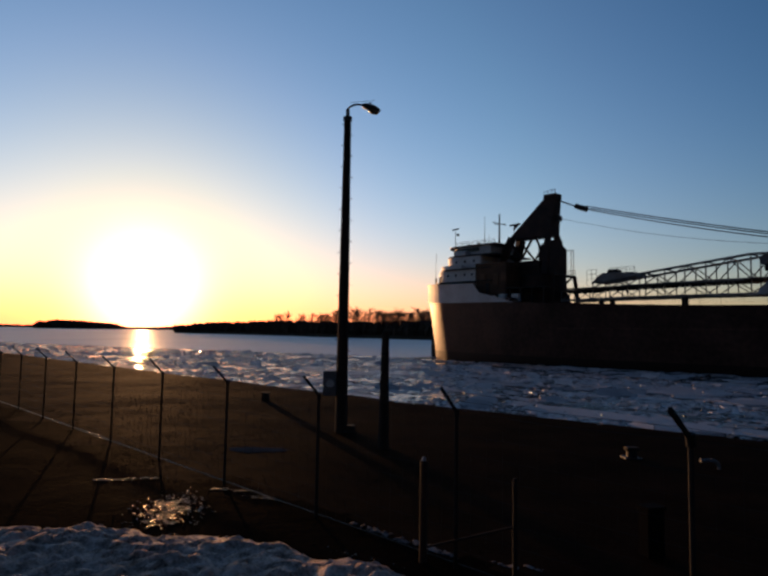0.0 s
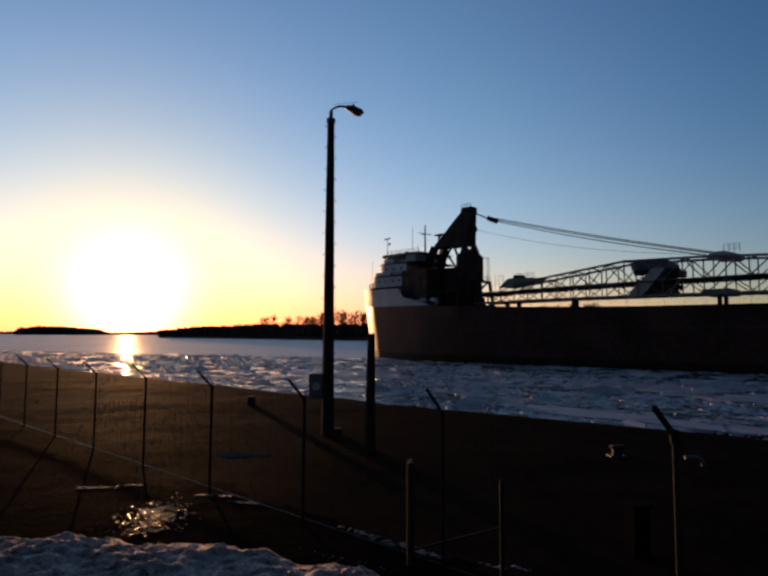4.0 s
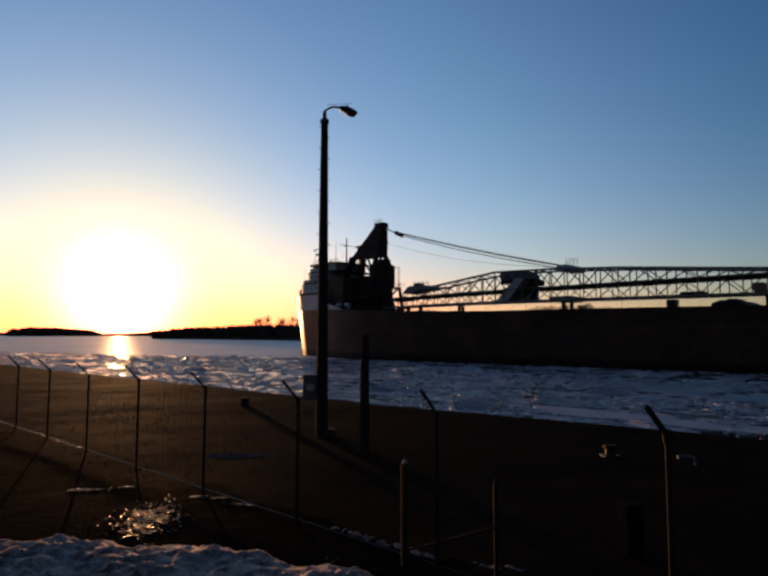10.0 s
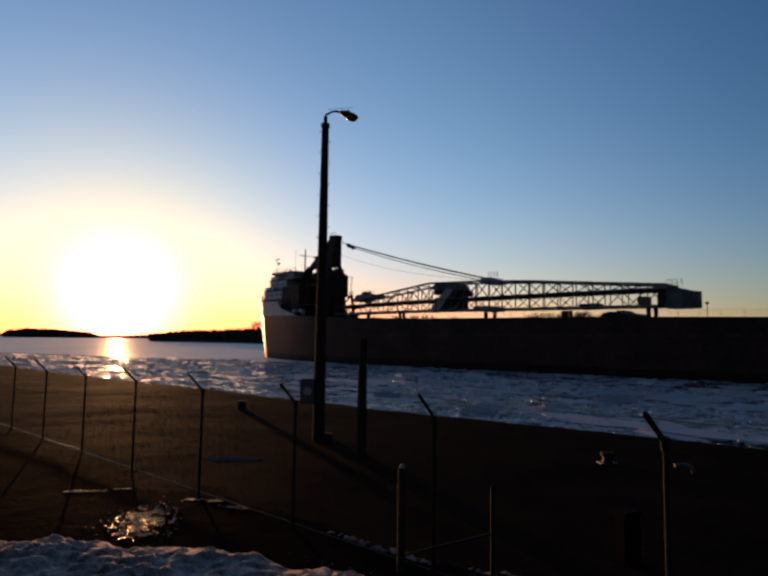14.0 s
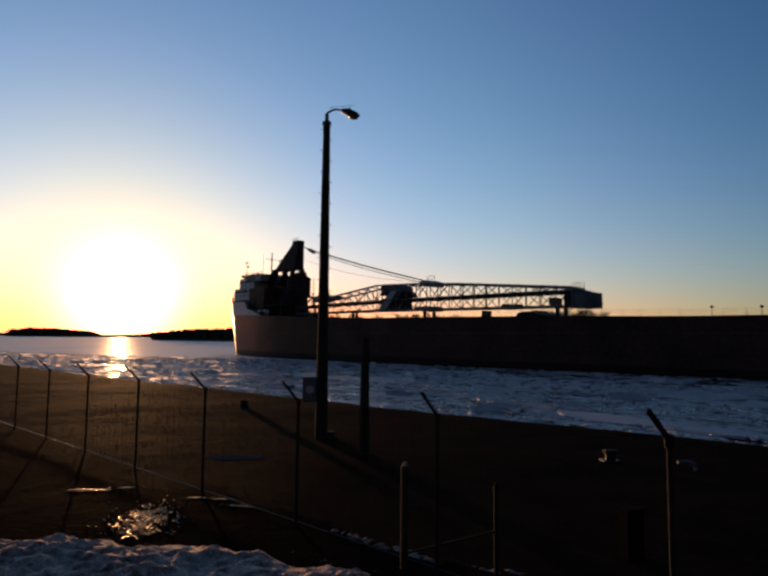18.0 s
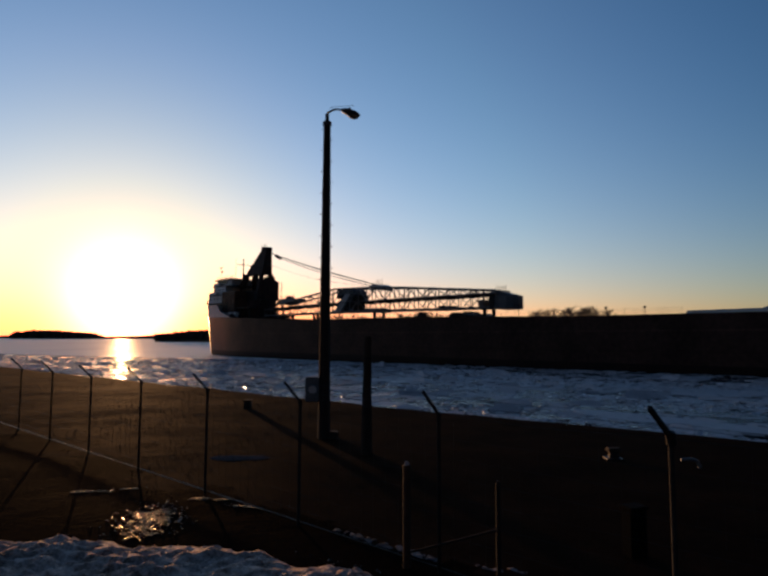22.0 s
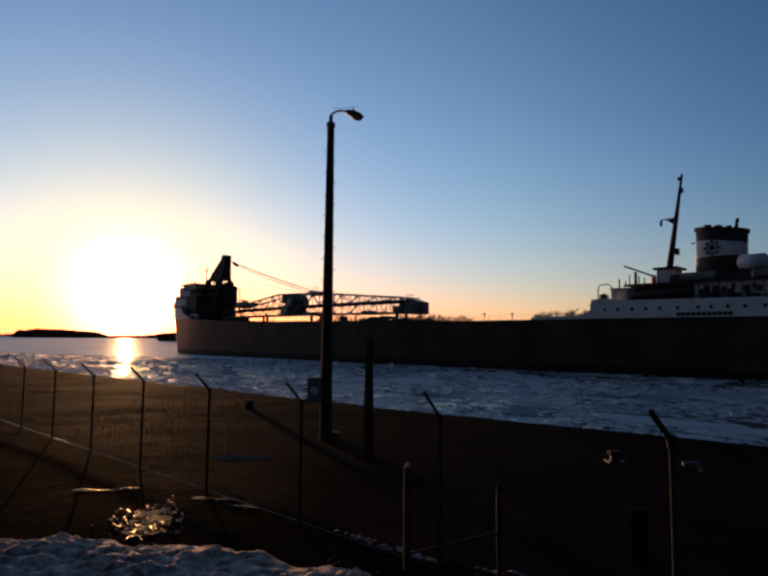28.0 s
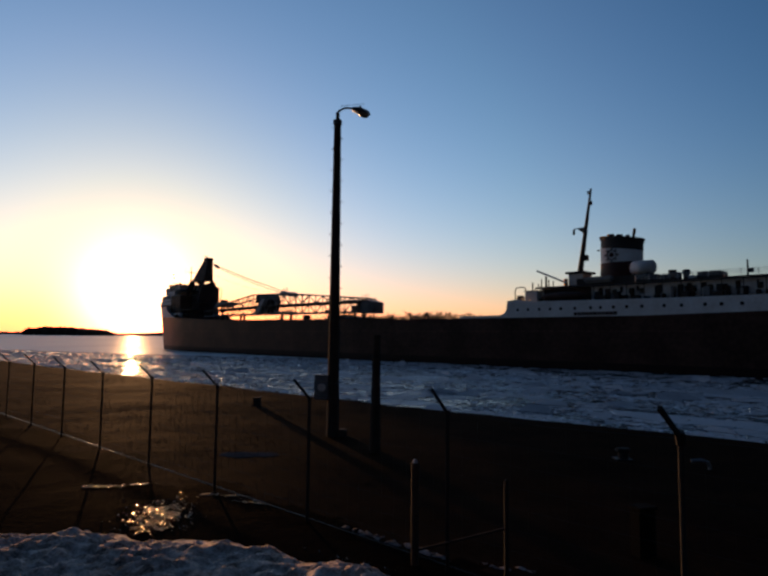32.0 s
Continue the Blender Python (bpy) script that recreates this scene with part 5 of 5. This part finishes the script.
    part("step_ring", beamed((137.8, -0.4, 20.1), (138.6, -0.4, 20.1), 0.25, 0.18), DARK, fun)
    for i in range(8):
        a = math.pi * i / 4
        c = (141.3 + 0.98 * math.cos(a), 18.8 + 0.98 * math.sin(a))
        part("emblem_petal", rodded((c[0], -2.5, c[1]), (c[0], -2.68, c[1]), 0.24, 0.24, 8), BOOM, fun)
    ring = bmesh.new()
    for i in range(20):
        a, b = 2 * math.pi * i / 20, 2 * math.pi * (i + 1) / 20
        beam(ring, (141.3 + 0.72 * math.cos(a), -2.62, 18.82 + 0.72 * math.sin(a)), (141.3 + 0.72 * math.cos(b), -2.62, 18.82 + 0.72 * math.sin(b)), 0.1, 0.12)
    part("emblem_ring", ring, DARK, fun)
    part("emblem_heart", rodded((141.3, -2.5, 18.85), (141.3, -2.69, 18.85), 0.42, 0.42, 8), REDBAND, fun)
    for s, y, w, z in ((150.4, -8.25, 0.8, 12.9), (153.6, -8.25, 0.8, 12.9), (164.9, -8.25, 0.8, 12.9)):
        part("cabin_door", boxed(s, s + w, y, y + 0.06, 10.9, z), DARK, SHIP)
    for s, w, h in ((142.6, 1.2, 0.9), (145.2, 0.7, 1.4), (147.9, 1.0, 0.7), (154.8, 0.9, 1.0), (158.6, 1.4, 0.8)):
        part("deck_locker", boxed(s, s + w, -10.2, -9.3, 10.78, 10.78 + h, 0.05), DARK, SHIP)
    for s, h in ((149.4, 1.2), (151.8, 0.8), (153.4, 1.0)):
        part("rail_box", boxed(s, s + 0.9, -9.2, -8.4, 13.55, 13.55 + h, 0.05), DARK, SHIP)
    # engine casing, tank, ventilators
    cas = part("engine_casing", boxed(135.8, 149.0, -4.2, 4.2, 13.5, 15.1, 0.1), DARK, SHIP, "dark engine casing under the funnel")
    part("casing_roof", boxed(137.4, 142.5, -5.2, -4.0, 14.2, 15.2, 0.35), BOOM, cas)
    tank = bmesh.new()
    for a, b in (((145.2, -3.0, 16.3), (148.0, -3.0, 16.3)),):
        rod(tank, a, b, 1.12, 1.12, 20)
    bmesh.ops.create_uvsphere(tank, u_segments=20, v_segments=10, radius=1.12, matrix=Matrix.LocRotScale((148.0, -3.0, 16.3), None, (0.5, 1, 1)))
    bmesh.ops.create_uvsphere(tank, u_segments=20, v_segments=10, radius=1.12, matrix=Matrix.LocRotScale((145.2, -3.0, 16.3), None, (0.5, 1, 1)))
    part("tank", tank, WHITE, SHIP, "white cylindrical tank beside the funnel", smooth=True)
    for s in (145.4, 147.6):
        part("tank_saddle", boxed(s - 0.2, s + 0.2, -4.0, -2.0, 13.5, 15.4), DARK, SHIP)
    for s, w, z in ((152.3, 1.3, 15.2), (154.2, 1.2, 15.1), (150.9, 0.7, 14.6)):
        v = part("ventilator", rodded((s, -6.4, 13.5), (s, -6.4, z - 0.5), w * 0.35, w * 0.35, 12), DARK, SHIP, "dark mushroom ventilator")
        part("hood", rodded((s, -6.4, z - 0.55), (s, -6.4, z), w * 0.5, w * 0.42, 12), DARK, v)
    part("deck_box", boxed(154.6, 155.5, -7.0, -5.6, 13.5, 14.2, 0.08), WHITE, SHIP)
    sk = part("skylight", boxed(155.8, 159.0, -7.0, -4.2, 13.5, 14.5, 0.08), DARK, SHIP)
    part("lid", boxed(155.9, 157.3, -7.06, -4.3, 14.4, 14.62, 0.03), DARK, sk)
    part("lid", boxed(157.5, 158.9, -7.06, -4.3, 14.4, 14.62, 0.03), DARK, sk)
    part("stern_post", rodded((162.2, -7.0, 13.5), (162.2, -7.0, 15.9), 0.14, 0.1), DARK, SHIP)
    part("post_lamp", boxed(162.3, 162.9, -7.2, -6.8, 14.1, 14.7, 0.05), DARK, SHIP)
    railing(148, 172, -9.2, 13.55, SHIP, 0.9, 2.0)


make_stern()


# ---- the near bank: lamp post, timber post, fence, snow ----


def make_lamp_post():
    lp = tagged(new("street_lamp"), "tall tapered concrete lamp post with a cobra-head lamp", "street lamp")
    lp.matrix_basis = pose(-1.86, 19.7, GROUND_Z)
    H = 10.28
    bm = bmesh.new()
    bmesh.ops.create_cone(bm, cap_ends=True, segments=8, radius1=0.215, radius2=0.118, depth=H + 0.6, matrix=Matrix.Translation((0, 0, (H - 0.6) / 2)))
    part("shaft", bm, POLE, lp)
    bm = bmesh.new()
    rod(bm, (0, 0, H), (0, 0, H + 0.14), 0.15, 0.15, 10)
    part("collar", bm, LAMPGREY, lp)
    bm = bmesh.new()
    pts = [(0, 0, H + 0.1), (0.0, 0, H + 0.40), (0.02, 0, H + 0.46), (0.08, 0, H + 0.49), (0.20, 0, H + 0.56), (0.34, 0, H + 0.58), (0.50, 0, H + 0.55)]
    for a, b in zip(pts[:-1], pts[1:]):
        rod(bm, a, b, 0.065 if a[2] < H + 0.4 else 0.035, None, 10)
    part("arm", bm, LAMPGREY, lp)
    head = bmesh.new()
    bmesh.ops.create_uvsphere(head, u_segments=20, v_segments=12, radius=1, matrix=Matrix.LocRotScale((0.78, 0, H + 0.46), Euler((0, radians(18), 0)), (0.34, 0.17, 0.115)))
    h = part("lamp_head", head, LAMPGREY, lp, "grey cast cobra head", smooth=True)
    lens = bmesh.new()
    bmesh.ops.create_uvsphere(lens, u_segments=16, v_segments=10, radius=1, matrix=Matrix.LocRotScale((0.86, 0, H + 0.36), Euler((0, radians(18), 0)), (0.20, 0.14, 0.11)))
    part("lens", lens, LENS, h, "brownish glass bowl", smooth=True)
    part("photo_cell", rodded((0.75, 0, H + 0.56), (0.75, 0, H + 0.64), 0.04, 0.035, 8), LAMPGREY, h)
    part("bird_wire", rodded((0.08, 0, H + 0.64), (0.9, 0, H + 0.72), 0.007, n=4), GALV, h)
    for i in range(22):
        z = 2.6 + 0.36 * i
        r = 0.215 + (0.118 - 0.215) * z / H
        side = -1 if i % 2 else 1
        part("step_bolt", rodded((side * (r - 0.02), 0, z), (side * (r + 0.07), 0, z), 0.012, n=5), GALV, lp)
    box_ = part("meter_cabinet", boxed(-0.60, -0.16, -0.16, 0.16, 1.15, 1.95, 0.03), CABINET, lp, "grey electrical cabinet on the post")
    part("dial", rodded((-0.36, -0.17, 1.55), (-0.36, -0.2, 1.55), 0.13, n=16), WHITE, box_)
    part("foot_box", boxed(0.18, 0.45, -0.2, 0.2, -0.3, 0.22, 0.03), TIMBER, lp)


make_lamp_post()


def make_timber_post():
    tp = tagged(new("timber_post"), "short dark timber post standing by the lamp", "post")
    tp.matrix_basis = pose(-0.42, 17.0, GROUND_Z, 0, 0.3, 0)
    bm = bmesh.new()
    bmesh.ops.create_cone(bm, cap_ends=True, segments=14, radius1=0.165, radius2=0.105, depth=3.55, matrix=Matrix.Translation((0, 0, 1.475)))
    bmesh.ops.bevel(bm, geom=[e for e in bm.edges if all(v.co.z > 3 for v in e.verts)], offset=0.02, segments=1, affect="EDGES")
    part("shaft", bm, TIMBER, tp, smooth=False)
    part("band", rodded((0, 0, 2.6), (0, 0, 2.66), 0.127, n=14), GALV, tp)


make_timber_post()

FENCE_TURN = 46.57
FENCE_STEP = 3.05


def fence_at(k):
    """The foot of the fence post k steps along."""
    return (3.014 - math.sin(radians(FENCE_TURN)) * FENCE_STEP * k, 6.442 + math.cos(radians(FENCE_TURN)) * FENCE_STEP * k)


def make_fence():
    fence = tagged(new("fence"), "tall galvanised wire fence with angled barbed-wire arms", "fence")
    fence.matrix_basis = pose(*fence_at(0), GROUND_Z, 0, 0, 90 + FENCE_TURN)
    # along the fence: local x; the arms lean to local y, over the river side
    post = bmesh.new()
    rod(post, (0, 0, -0.4), (0, 0, 2.13), 0.028, n=10)
    post_me = bpy.data.meshes.new("fence_post")
    post.to_mesh(post_me)
    post_me.materials.append(GALV)
    arm = bmesh.new()
    beam(arm, (0, 0, 2.11), (0.0, 0.35, 2.46), 0.026, 0.04)
    rod(arm, (0, 0, 2.05), (0, 0, 2.15), 0.037, n=10)
    arm_me = bpy.data.meshes.new("barbed_wire_arm")
    arm.to_mesh(arm_me)
    arm_me.materials.append(GALV)
    for k in range(-1, 18):
        lift = 0.06 if k == 0 else 0.02 * math.sin(k * 2.1)
        p = link("fence_post", post_me, fence, at=pose(k * FENCE_STEP - (0.025 if k == 0 else 0.0), 0, lift))
        # the arm of the first post is longer and bent further over
        bend = pose(0, 0, 2.11, -14, 0, 0) @ Matrix.Scale(1.35, 4) @ pose(0, 0, -2.11) if k == 0 else Matrix()
        link("barbed_wire_arm", arm_me, p, at=bend)
    for k in range(-1, 17):
        x0, x1 = k * FENCE_STEP, (k + 1) * FENCE_STEP
        for f in (0.15, 0.55, 0.97):
            sag = 0.03 + 0.02 * math.sin(k * 3 + f * 9)
            a, b = (x0, 0.35 * f, 2.11 + 0.35 * f), (x1, 0.35 * f, 2.11 + 0.35 * f)
            m = ((x0 + x1) / 2, 0.35 * f, 2.11 + 0.35 * f - sag)
            bm = bmesh.new()
            rod(bm, a, m, 0.0028, n=4)
            rod(bm, m, b, 0.0028, n=4)
            part("barbed_wire", bm, WIRE, fence)
        part("bottom_rail", rodded((x0, 0, 0.07), (x1, 0, 0.07), 0.011, n=8), RAIL, fence)
        if k < 8:
            bm = bmesh.new()
            nz, nx = 8, 12
            for i in range(1, nz):
                z = 2.08 * i / nz
                rod(bm, (x0, 0, z), (x1, 0, z), 0.0016, n=3)
            for i in range(nx):
                x = x0 + (x1 - x0) * i / nx
                rod(bm, (x, 0, 0.05), (x, 0, 2.08), 0.0014, n=3)
            part("wire_mesh", bm, WIRE, fence)


make_fence()


def make_brace_posts():
    """Two low pipe posts with a brace by the fence."""
    bp = tagged(new("brace_posts"), "two low weathered pipe posts joined by a slanting brace", "fence post")
    bp.matrix_basis = pose(0.36, 8.75, GROUND_Z)
    part("post", rodded((0, 0, -0.3), (0, 0, 1.40), 0.055, n=12), TIMBER, bp)
    part("post_cap", rodded((0, 0, 1.40), (0, 0, 1.45), 0.04, 0.02, 8), PALE, bp)
    part("post", rodded((1.17, -0.65, -0.3), (1.17, -0.65, 1.29), 0.03, n=10), GALV, bp)
    part("post_cap", rodded((1.17, -0.65, 1.29), (1.17, -0.65, 1.33), 0.035, 0.02, 8), GALV, bp)
    part("brace", rodded((0.06, -0.05, 0.22), (1.15, -0.64, 0.70), 0.018, n=8), GALV, bp)


make_brace_posts()


def make_bank_things():
    """A mooring bollard, a curved pipe end and a small block near the water."""
    b = tagged(new("mooring_bollard"), "pale-topped low mooring bollard on the bank", "bollard")
    b.matrix_basis = pose(6.2, 16.4, GROUND_Z)
    part("stem", rodded((0, 0, -0.2), (0, 0, 0.22), 0.14, 0.13, 14), DARK, b)
    part("cap", boxed(-0.2, 0.2, -0.13, 0.13, 0.2, 0.3, 0.04), POLE, b)
    part("foot_plate", boxed(-0.24, 0.2, -0.2, 0.2, -0.04, 0.04, 0.01), DARK, b)
    h = tagged(new("bent_pipe"), "bent grey pipe end sticking out of the bank", "pipe")
    h.matrix_basis = pose(7.76, 15.3, GROUND_Z)
    bm = bmesh.new()
    pts = [(-0.3, 0, 0.2), (-0.05, 0, 0.22), (0.10, 0, 0.17), (0.16, 0, 0.06), (0.12, 0, -0.08)]
    for a, c in zip(pts[:-1], pts[1:]):
        rod(bm, a, c, 0.045, n=8)
    part("pipe", bm, CABINET, h)
    c = tagged(new("marker_block"), "small dark marker block at the bank's edge", "marker")
    c.matrix_basis = pose(-6.1, 27.8, GROUND_Z - 0.05)
    part("block", boxed(-0.16, 0.16, -0.16, 0.16, -0.1, 0.38, 0.04), DARK, c)
    part("cap", boxed(-0.2, 0.2, -0.2, 0.2, 0.38, 0.44, 0.02), POLE, c)


make_bank_things()


TAR = surface("tarred_box_paint", (0.010, 0.009, 0.009), 0.9, 0, (0.006, 0.006, 0.006), 2.0, 20.0, 0.1, 0.003, spec=0.02)


def make_utility_box():
    ub = tagged(new("utility_box"), "squat dark utility box standing on the bank", "box")
    ub.matrix_basis = pose(3.75, 9.2, GROUND_Z, 0, 0, 20)
    part("body", boxed(-0.15, 0.15, -0.12, 0.12, -0.2, 0.68, 0.02), TAR, ub)
    part("lid", boxed(-0.17, 0.17, -0.14, 0.14, 0.68, 0.73, 0.015), TAR, ub)


make_utility_box()


def lump(name, x, y, rx, ry, high, seed, material, label, turn=0.0, category="snow", step=0.05, grit=0.0, ragged=0.28, grain=1.4):
    """A low uneven patch that lies on the ground, thin at its ragged rim."""
    n = max(10, int(2 * rx / step))
    m = max(10, int(2 * ry / step))
    gx, gy = np.meshgrid(np.linspace(-1.15, 1.15, n), np.linspace(-1.15, 1.15, m))
    c, s = math.cos(radians(turn)), math.sin(radians(turn))
    px, py = x + (gx * rx) * c - (gy * ry) * s, y + (gx * rx) * s + (gy * ry) * c
    d = np.hypot(gx, gy) + ragged * fbm(px * grain, py * grain, 4, seed)
    body = np.clip(1 - d, -0.3, 1)
    z = land_height(px, py) + np.where(body > 0, high * np.minimum(1.0, np.maximum(body, 0) * 2.5) ** 0.8 * np.maximum(0.4, 0.8 + 0.16 * fbm(px * 3, py * 3, 3, seed + 5)), body * 0.4)
    z = z + grit * (0.2 - 0.2 * np.abs(fbm(px * 1.3, py * 1.3, 2, seed + 8)) + 0.14 * fbm(px * 4.5, py * 4.5, 2, seed + 2) + 0.90 * fbm(px * 11, py * 15, 2, seed + 3)) * np.clip(body * 4, 0, 1)
    idx = np.arange(n * m).reshape(m, n)
    keep = body > -0.12
    f = np.stack([idx[:-1, :-1], idx[:-1, 1:], idx[1:, 1:], idx[1:, :-1]], -1).reshape(-1, 4)
    f = f[keep.reshape(-1)[f].all(1)]
    used = np.unique(f)
    remap = -np.ones(n * m, int)
    remap[used] = np.arange(len(used))
    v = np.stack([px, py, z], -1).reshape(-1, 3)[used]
    me = mesh_of(name, v.tolist(), remap[f].tolist(), material, smooth=True)
    return tagged(link(name, me), label, category)


def make_snow():
    tagged(lump("snow_mound", -3.2, 2.9, 5.4, 3.5, 0.10, 7, SNOW, "low mound of old dirty crusted snow", step=0.022, grit=0.036), group="snow on the bank")
    for x, y, rx, ry, h, sd, t in ((-0.45, 4.8, 0.85, 0.5, 0.06, 30, -25), (-1.0, 9.85, 0.16, 0.07, 0.04, 31, -43), (-0.62, 9.5, 0.26, 0.10, 0.05, 32, -43), (-0.25, 9.1, 0.14, 0.06, 0.04, 33, -40), (0.06, 8.95, 0.22, 0.09, 0.05, 34, -45), (0.36, 8.62, 0.15, 0.07, 0.04, 36, -43), (1.1, 8.3, 0.16, 0.06, 0.04, 37, -30), (1.5, 8.2, 0.12, 0.06, 0.04, 38, -43),
                                   (-1.0, 6.9, 0.7, 0.3, 0.08, 35, 20), 
                                   (-6.5, 9.6, 0.8, 0.12, 0.03, 42, 10)):
        fine = rx < 0.3
        if fine:
            x, y, ry = x + 0.38, y + 0.42, 0.75 * ry
        tagged(lump("snow_patch", x, y, rx * (1.35 if fine else 1), ry * (1.2 if fine else 1), 0.012 if fine else h, sd, THAWED if fine else SNOW, "thin leftover patch of dirty snow", t, step=0.011 if fine else 0.03, grit=0.012 if fine else 0.02, ragged=1.4 if fine else 0.5, grain=11.0 if fine else 2.5), group="snow on the bank")
    for x, y, rx, ry, sd, t in ((-6.25, 12.85, 0.22, 0.09, 52, 4), (-5.85, 12.95, 0.13, 0.06, 56, 8), (-5.3, 13.1, 0.2, 0.05, 53, 0), (-3.6, 12.3, 0.16, 0.09, 54, -8), (-3.1, 12.25, 0.2, 0.07, 57, 5), (-2.6, 11.8, 0.2, 0.08, 55, -8)):
        tagged(lump("wet_patch", x, y, rx, ry, 0.004, sd, PUDDLE, "wet refrozen mud glinting in the sun", t, "mud", 0.02, 0.003, 0.8, 6.0), group="wet ground")
    frozen = ice_material("dull_puddle_ice", (0.11, 0.092, 0.088), (0.06, 0.05, 0.048), (0.6, 0.85), 0.35, 0.65, 3.0, 0.4, 0.02, spec=0.0)
    tagged(lump("ice_patch", -3.8, 16.5, 1.0, 0.36, 0.006, 40, frozen, "dull frozen puddle on the dead grass", -3, "ice", 0.04, 0.003, 0.3, 1.5), group="wet ground")
    tagged(lump("wet_patch", -4.05, 10.8, 0.30, 0.7, 0.004, 51, PUDDLE, "wet refrozen mud glinting in the sun", 10, "mud", 0.02, 0.003, 0.95, 5.0), group="wet ground")


make_snow()


def make_ice_chips():
    """Splinters of clear ice on the wet mud: small tilted plates, some of which catch the sun."""
    rng = np.random.default_rng(12)
    verts, faces = [], []
    for cx, cy, rx, ry, turn, count in ((-4.05, 10.9, 0.62, 1.2, 10, 520), (-6.0, 12.9, 0.6, 0.12, 4, 70), (-5.35, 13.1, 0.3, 0.08, 0, 30), (-3.3, 12.3, 0.5, 0.14, -8, 45), (-2.7, 11.8, 0.5, 0.12, -8, 40), (-0.6, 8.9, 0.7, 0.12, -30, 22)):
        c, s = math.cos(radians(turn)), math.sin(radians(turn))
        for _ in range(count):
            dx, dy = rng.normal(0, 0.48 * rx), rng.normal(0, 0.48 * ry)
            x, y = cx + dx * c - dy * s, cy + dx * s + dy * c
            z = float(land_height(np.array(x), np.array(y))) + 0.006 + 0.004 * rng.random()
            w, h = 0.006 + 0.020 * rng.random() ** 3, 0.006 + 0.022 * rng.random() ** 3
            tx, ty = rng.normal(0, 0.11, 2)
            t0 = rng.random() * 6.28
            b = len(verts)
            for lift in (-0.012, 0.0):
                for i in range(4):
                    k = t0 + i * 1.571
                    ox, oy = w * math.cos(k), h * math.sin(k)
                    verts.append((x + ox, y + oy, z + lift + ox * tx + oy * ty))
            faces.append((b + 4, b + 5, b + 6, b + 7))
            for i in range(4):
                j = (i + 1) % 4
                faces.append((b + i, b + j, b + 4 + j, b + 4 + i))
    me = mesh_of("ice_splinters", verts, faces, ice_material("clear_splinter_ice", (0.03, 0.024, 0.02), (0.016, 0.012, 0.01), (0.15, 0.4), 0.35, 0.65, 9.0, 0.3, 0.01))
    tagged(link("ice_splinters", me), "small wet ice splinters glinting on the mud", "ice", kind="stuff")


make_ice_chips()


def make_stubble():
    """Short dead grass over the near bank, thin on the trodden wet ground."""
    rng = np.random.default_rng(6)
    n = 70000
    u, v = -8 + 100 * rng.random(n) ** 2.0, 3 + 18 * rng.random(n)
    x, y = xy_of(u, v)
    brow = np.interp(x, [-9, -1.5, 0, 6], [8.6, 8.4, 7.4, 5.2])
    wet = ((x + 4.3 - 0.35 * (y - 12.0)) / 1.0) ** 2 + ((y - 11.9) / 2.4) ** 2 < 1 + 0.7 * fbm(x * 0.9, y * 0.9, 3, 44)
    keep = (y > brow) & (v < bank_edge(u) - 0.05) & ~wet & ~in_muddy_shade(x, y)
    x, y = x[keep], y[keep]
    m = len(x)
    z = land_height(x, y)
    far = np.hypot(x, y)
    a = rng.random(m) * 6.28
    w = (0.005 + 0.009 * rng.random(m)) * (0.6 + far / 22)
    h = (0.008 + 0.018 * rng.random(m) ** 2) * (1 + 0.5 * fbm(x * 0.35, y * 0.35, 2, 71))
    lx, ly = rng.normal(0, 0.025, m), rng.normal(0, 0.025, m)
    p = np.stack([np.stack([x + w * np.cos(a), y + w * np.sin(a), z - 0.01], -1), np.stack([x - w * np.cos(a), y - w * np.sin(a), z - 0.01], -1), np.stack([x + lx, y + ly, z + h], -1)], 1).reshape(-1, 3)
    f = np.arange(3 * m).reshape(-1, 3)
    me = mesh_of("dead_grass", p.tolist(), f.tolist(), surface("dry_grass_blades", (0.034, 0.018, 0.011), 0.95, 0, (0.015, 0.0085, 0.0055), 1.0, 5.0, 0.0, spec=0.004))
    tagged(link("dead_grass", me), "short dead brown grass covering the bank", "grass", kind="stuff")


make_stubble()


# ---- what moves: the ship along the river, the ice against it ----


def ship_pose(t):
    k = t - 16.0
    far = 4.0 * k * (1 + 0.000779 * k)
    half, full = 0.78114 - 0.000152 * k / 2, 0.78114 - 0.000152 * k
    return pose(-15.722 - math.sin(half) * far, 155.083 + math.cos(half) * far, 0, 0, 0, math.degrees(full) - 90)


def motions():
    walk(SHIP, [(t, ship_pose(t)) for t in (0, 4, 8, 12, 16, 20, 24, 28, 32)])
    drift = ((0, 0.0), (4, 0.45), (8, 1.0), (12, 1.8), (16, 2.8), (20, 3.8), (24, 4.8), (28, 5.6), (32, 6.4))
    for ice, share in BRASH:
        walk(ice, [(t, pose(0.98 * d * share, -0.17 * d * share, 0)) for t, d in drift])


motions()
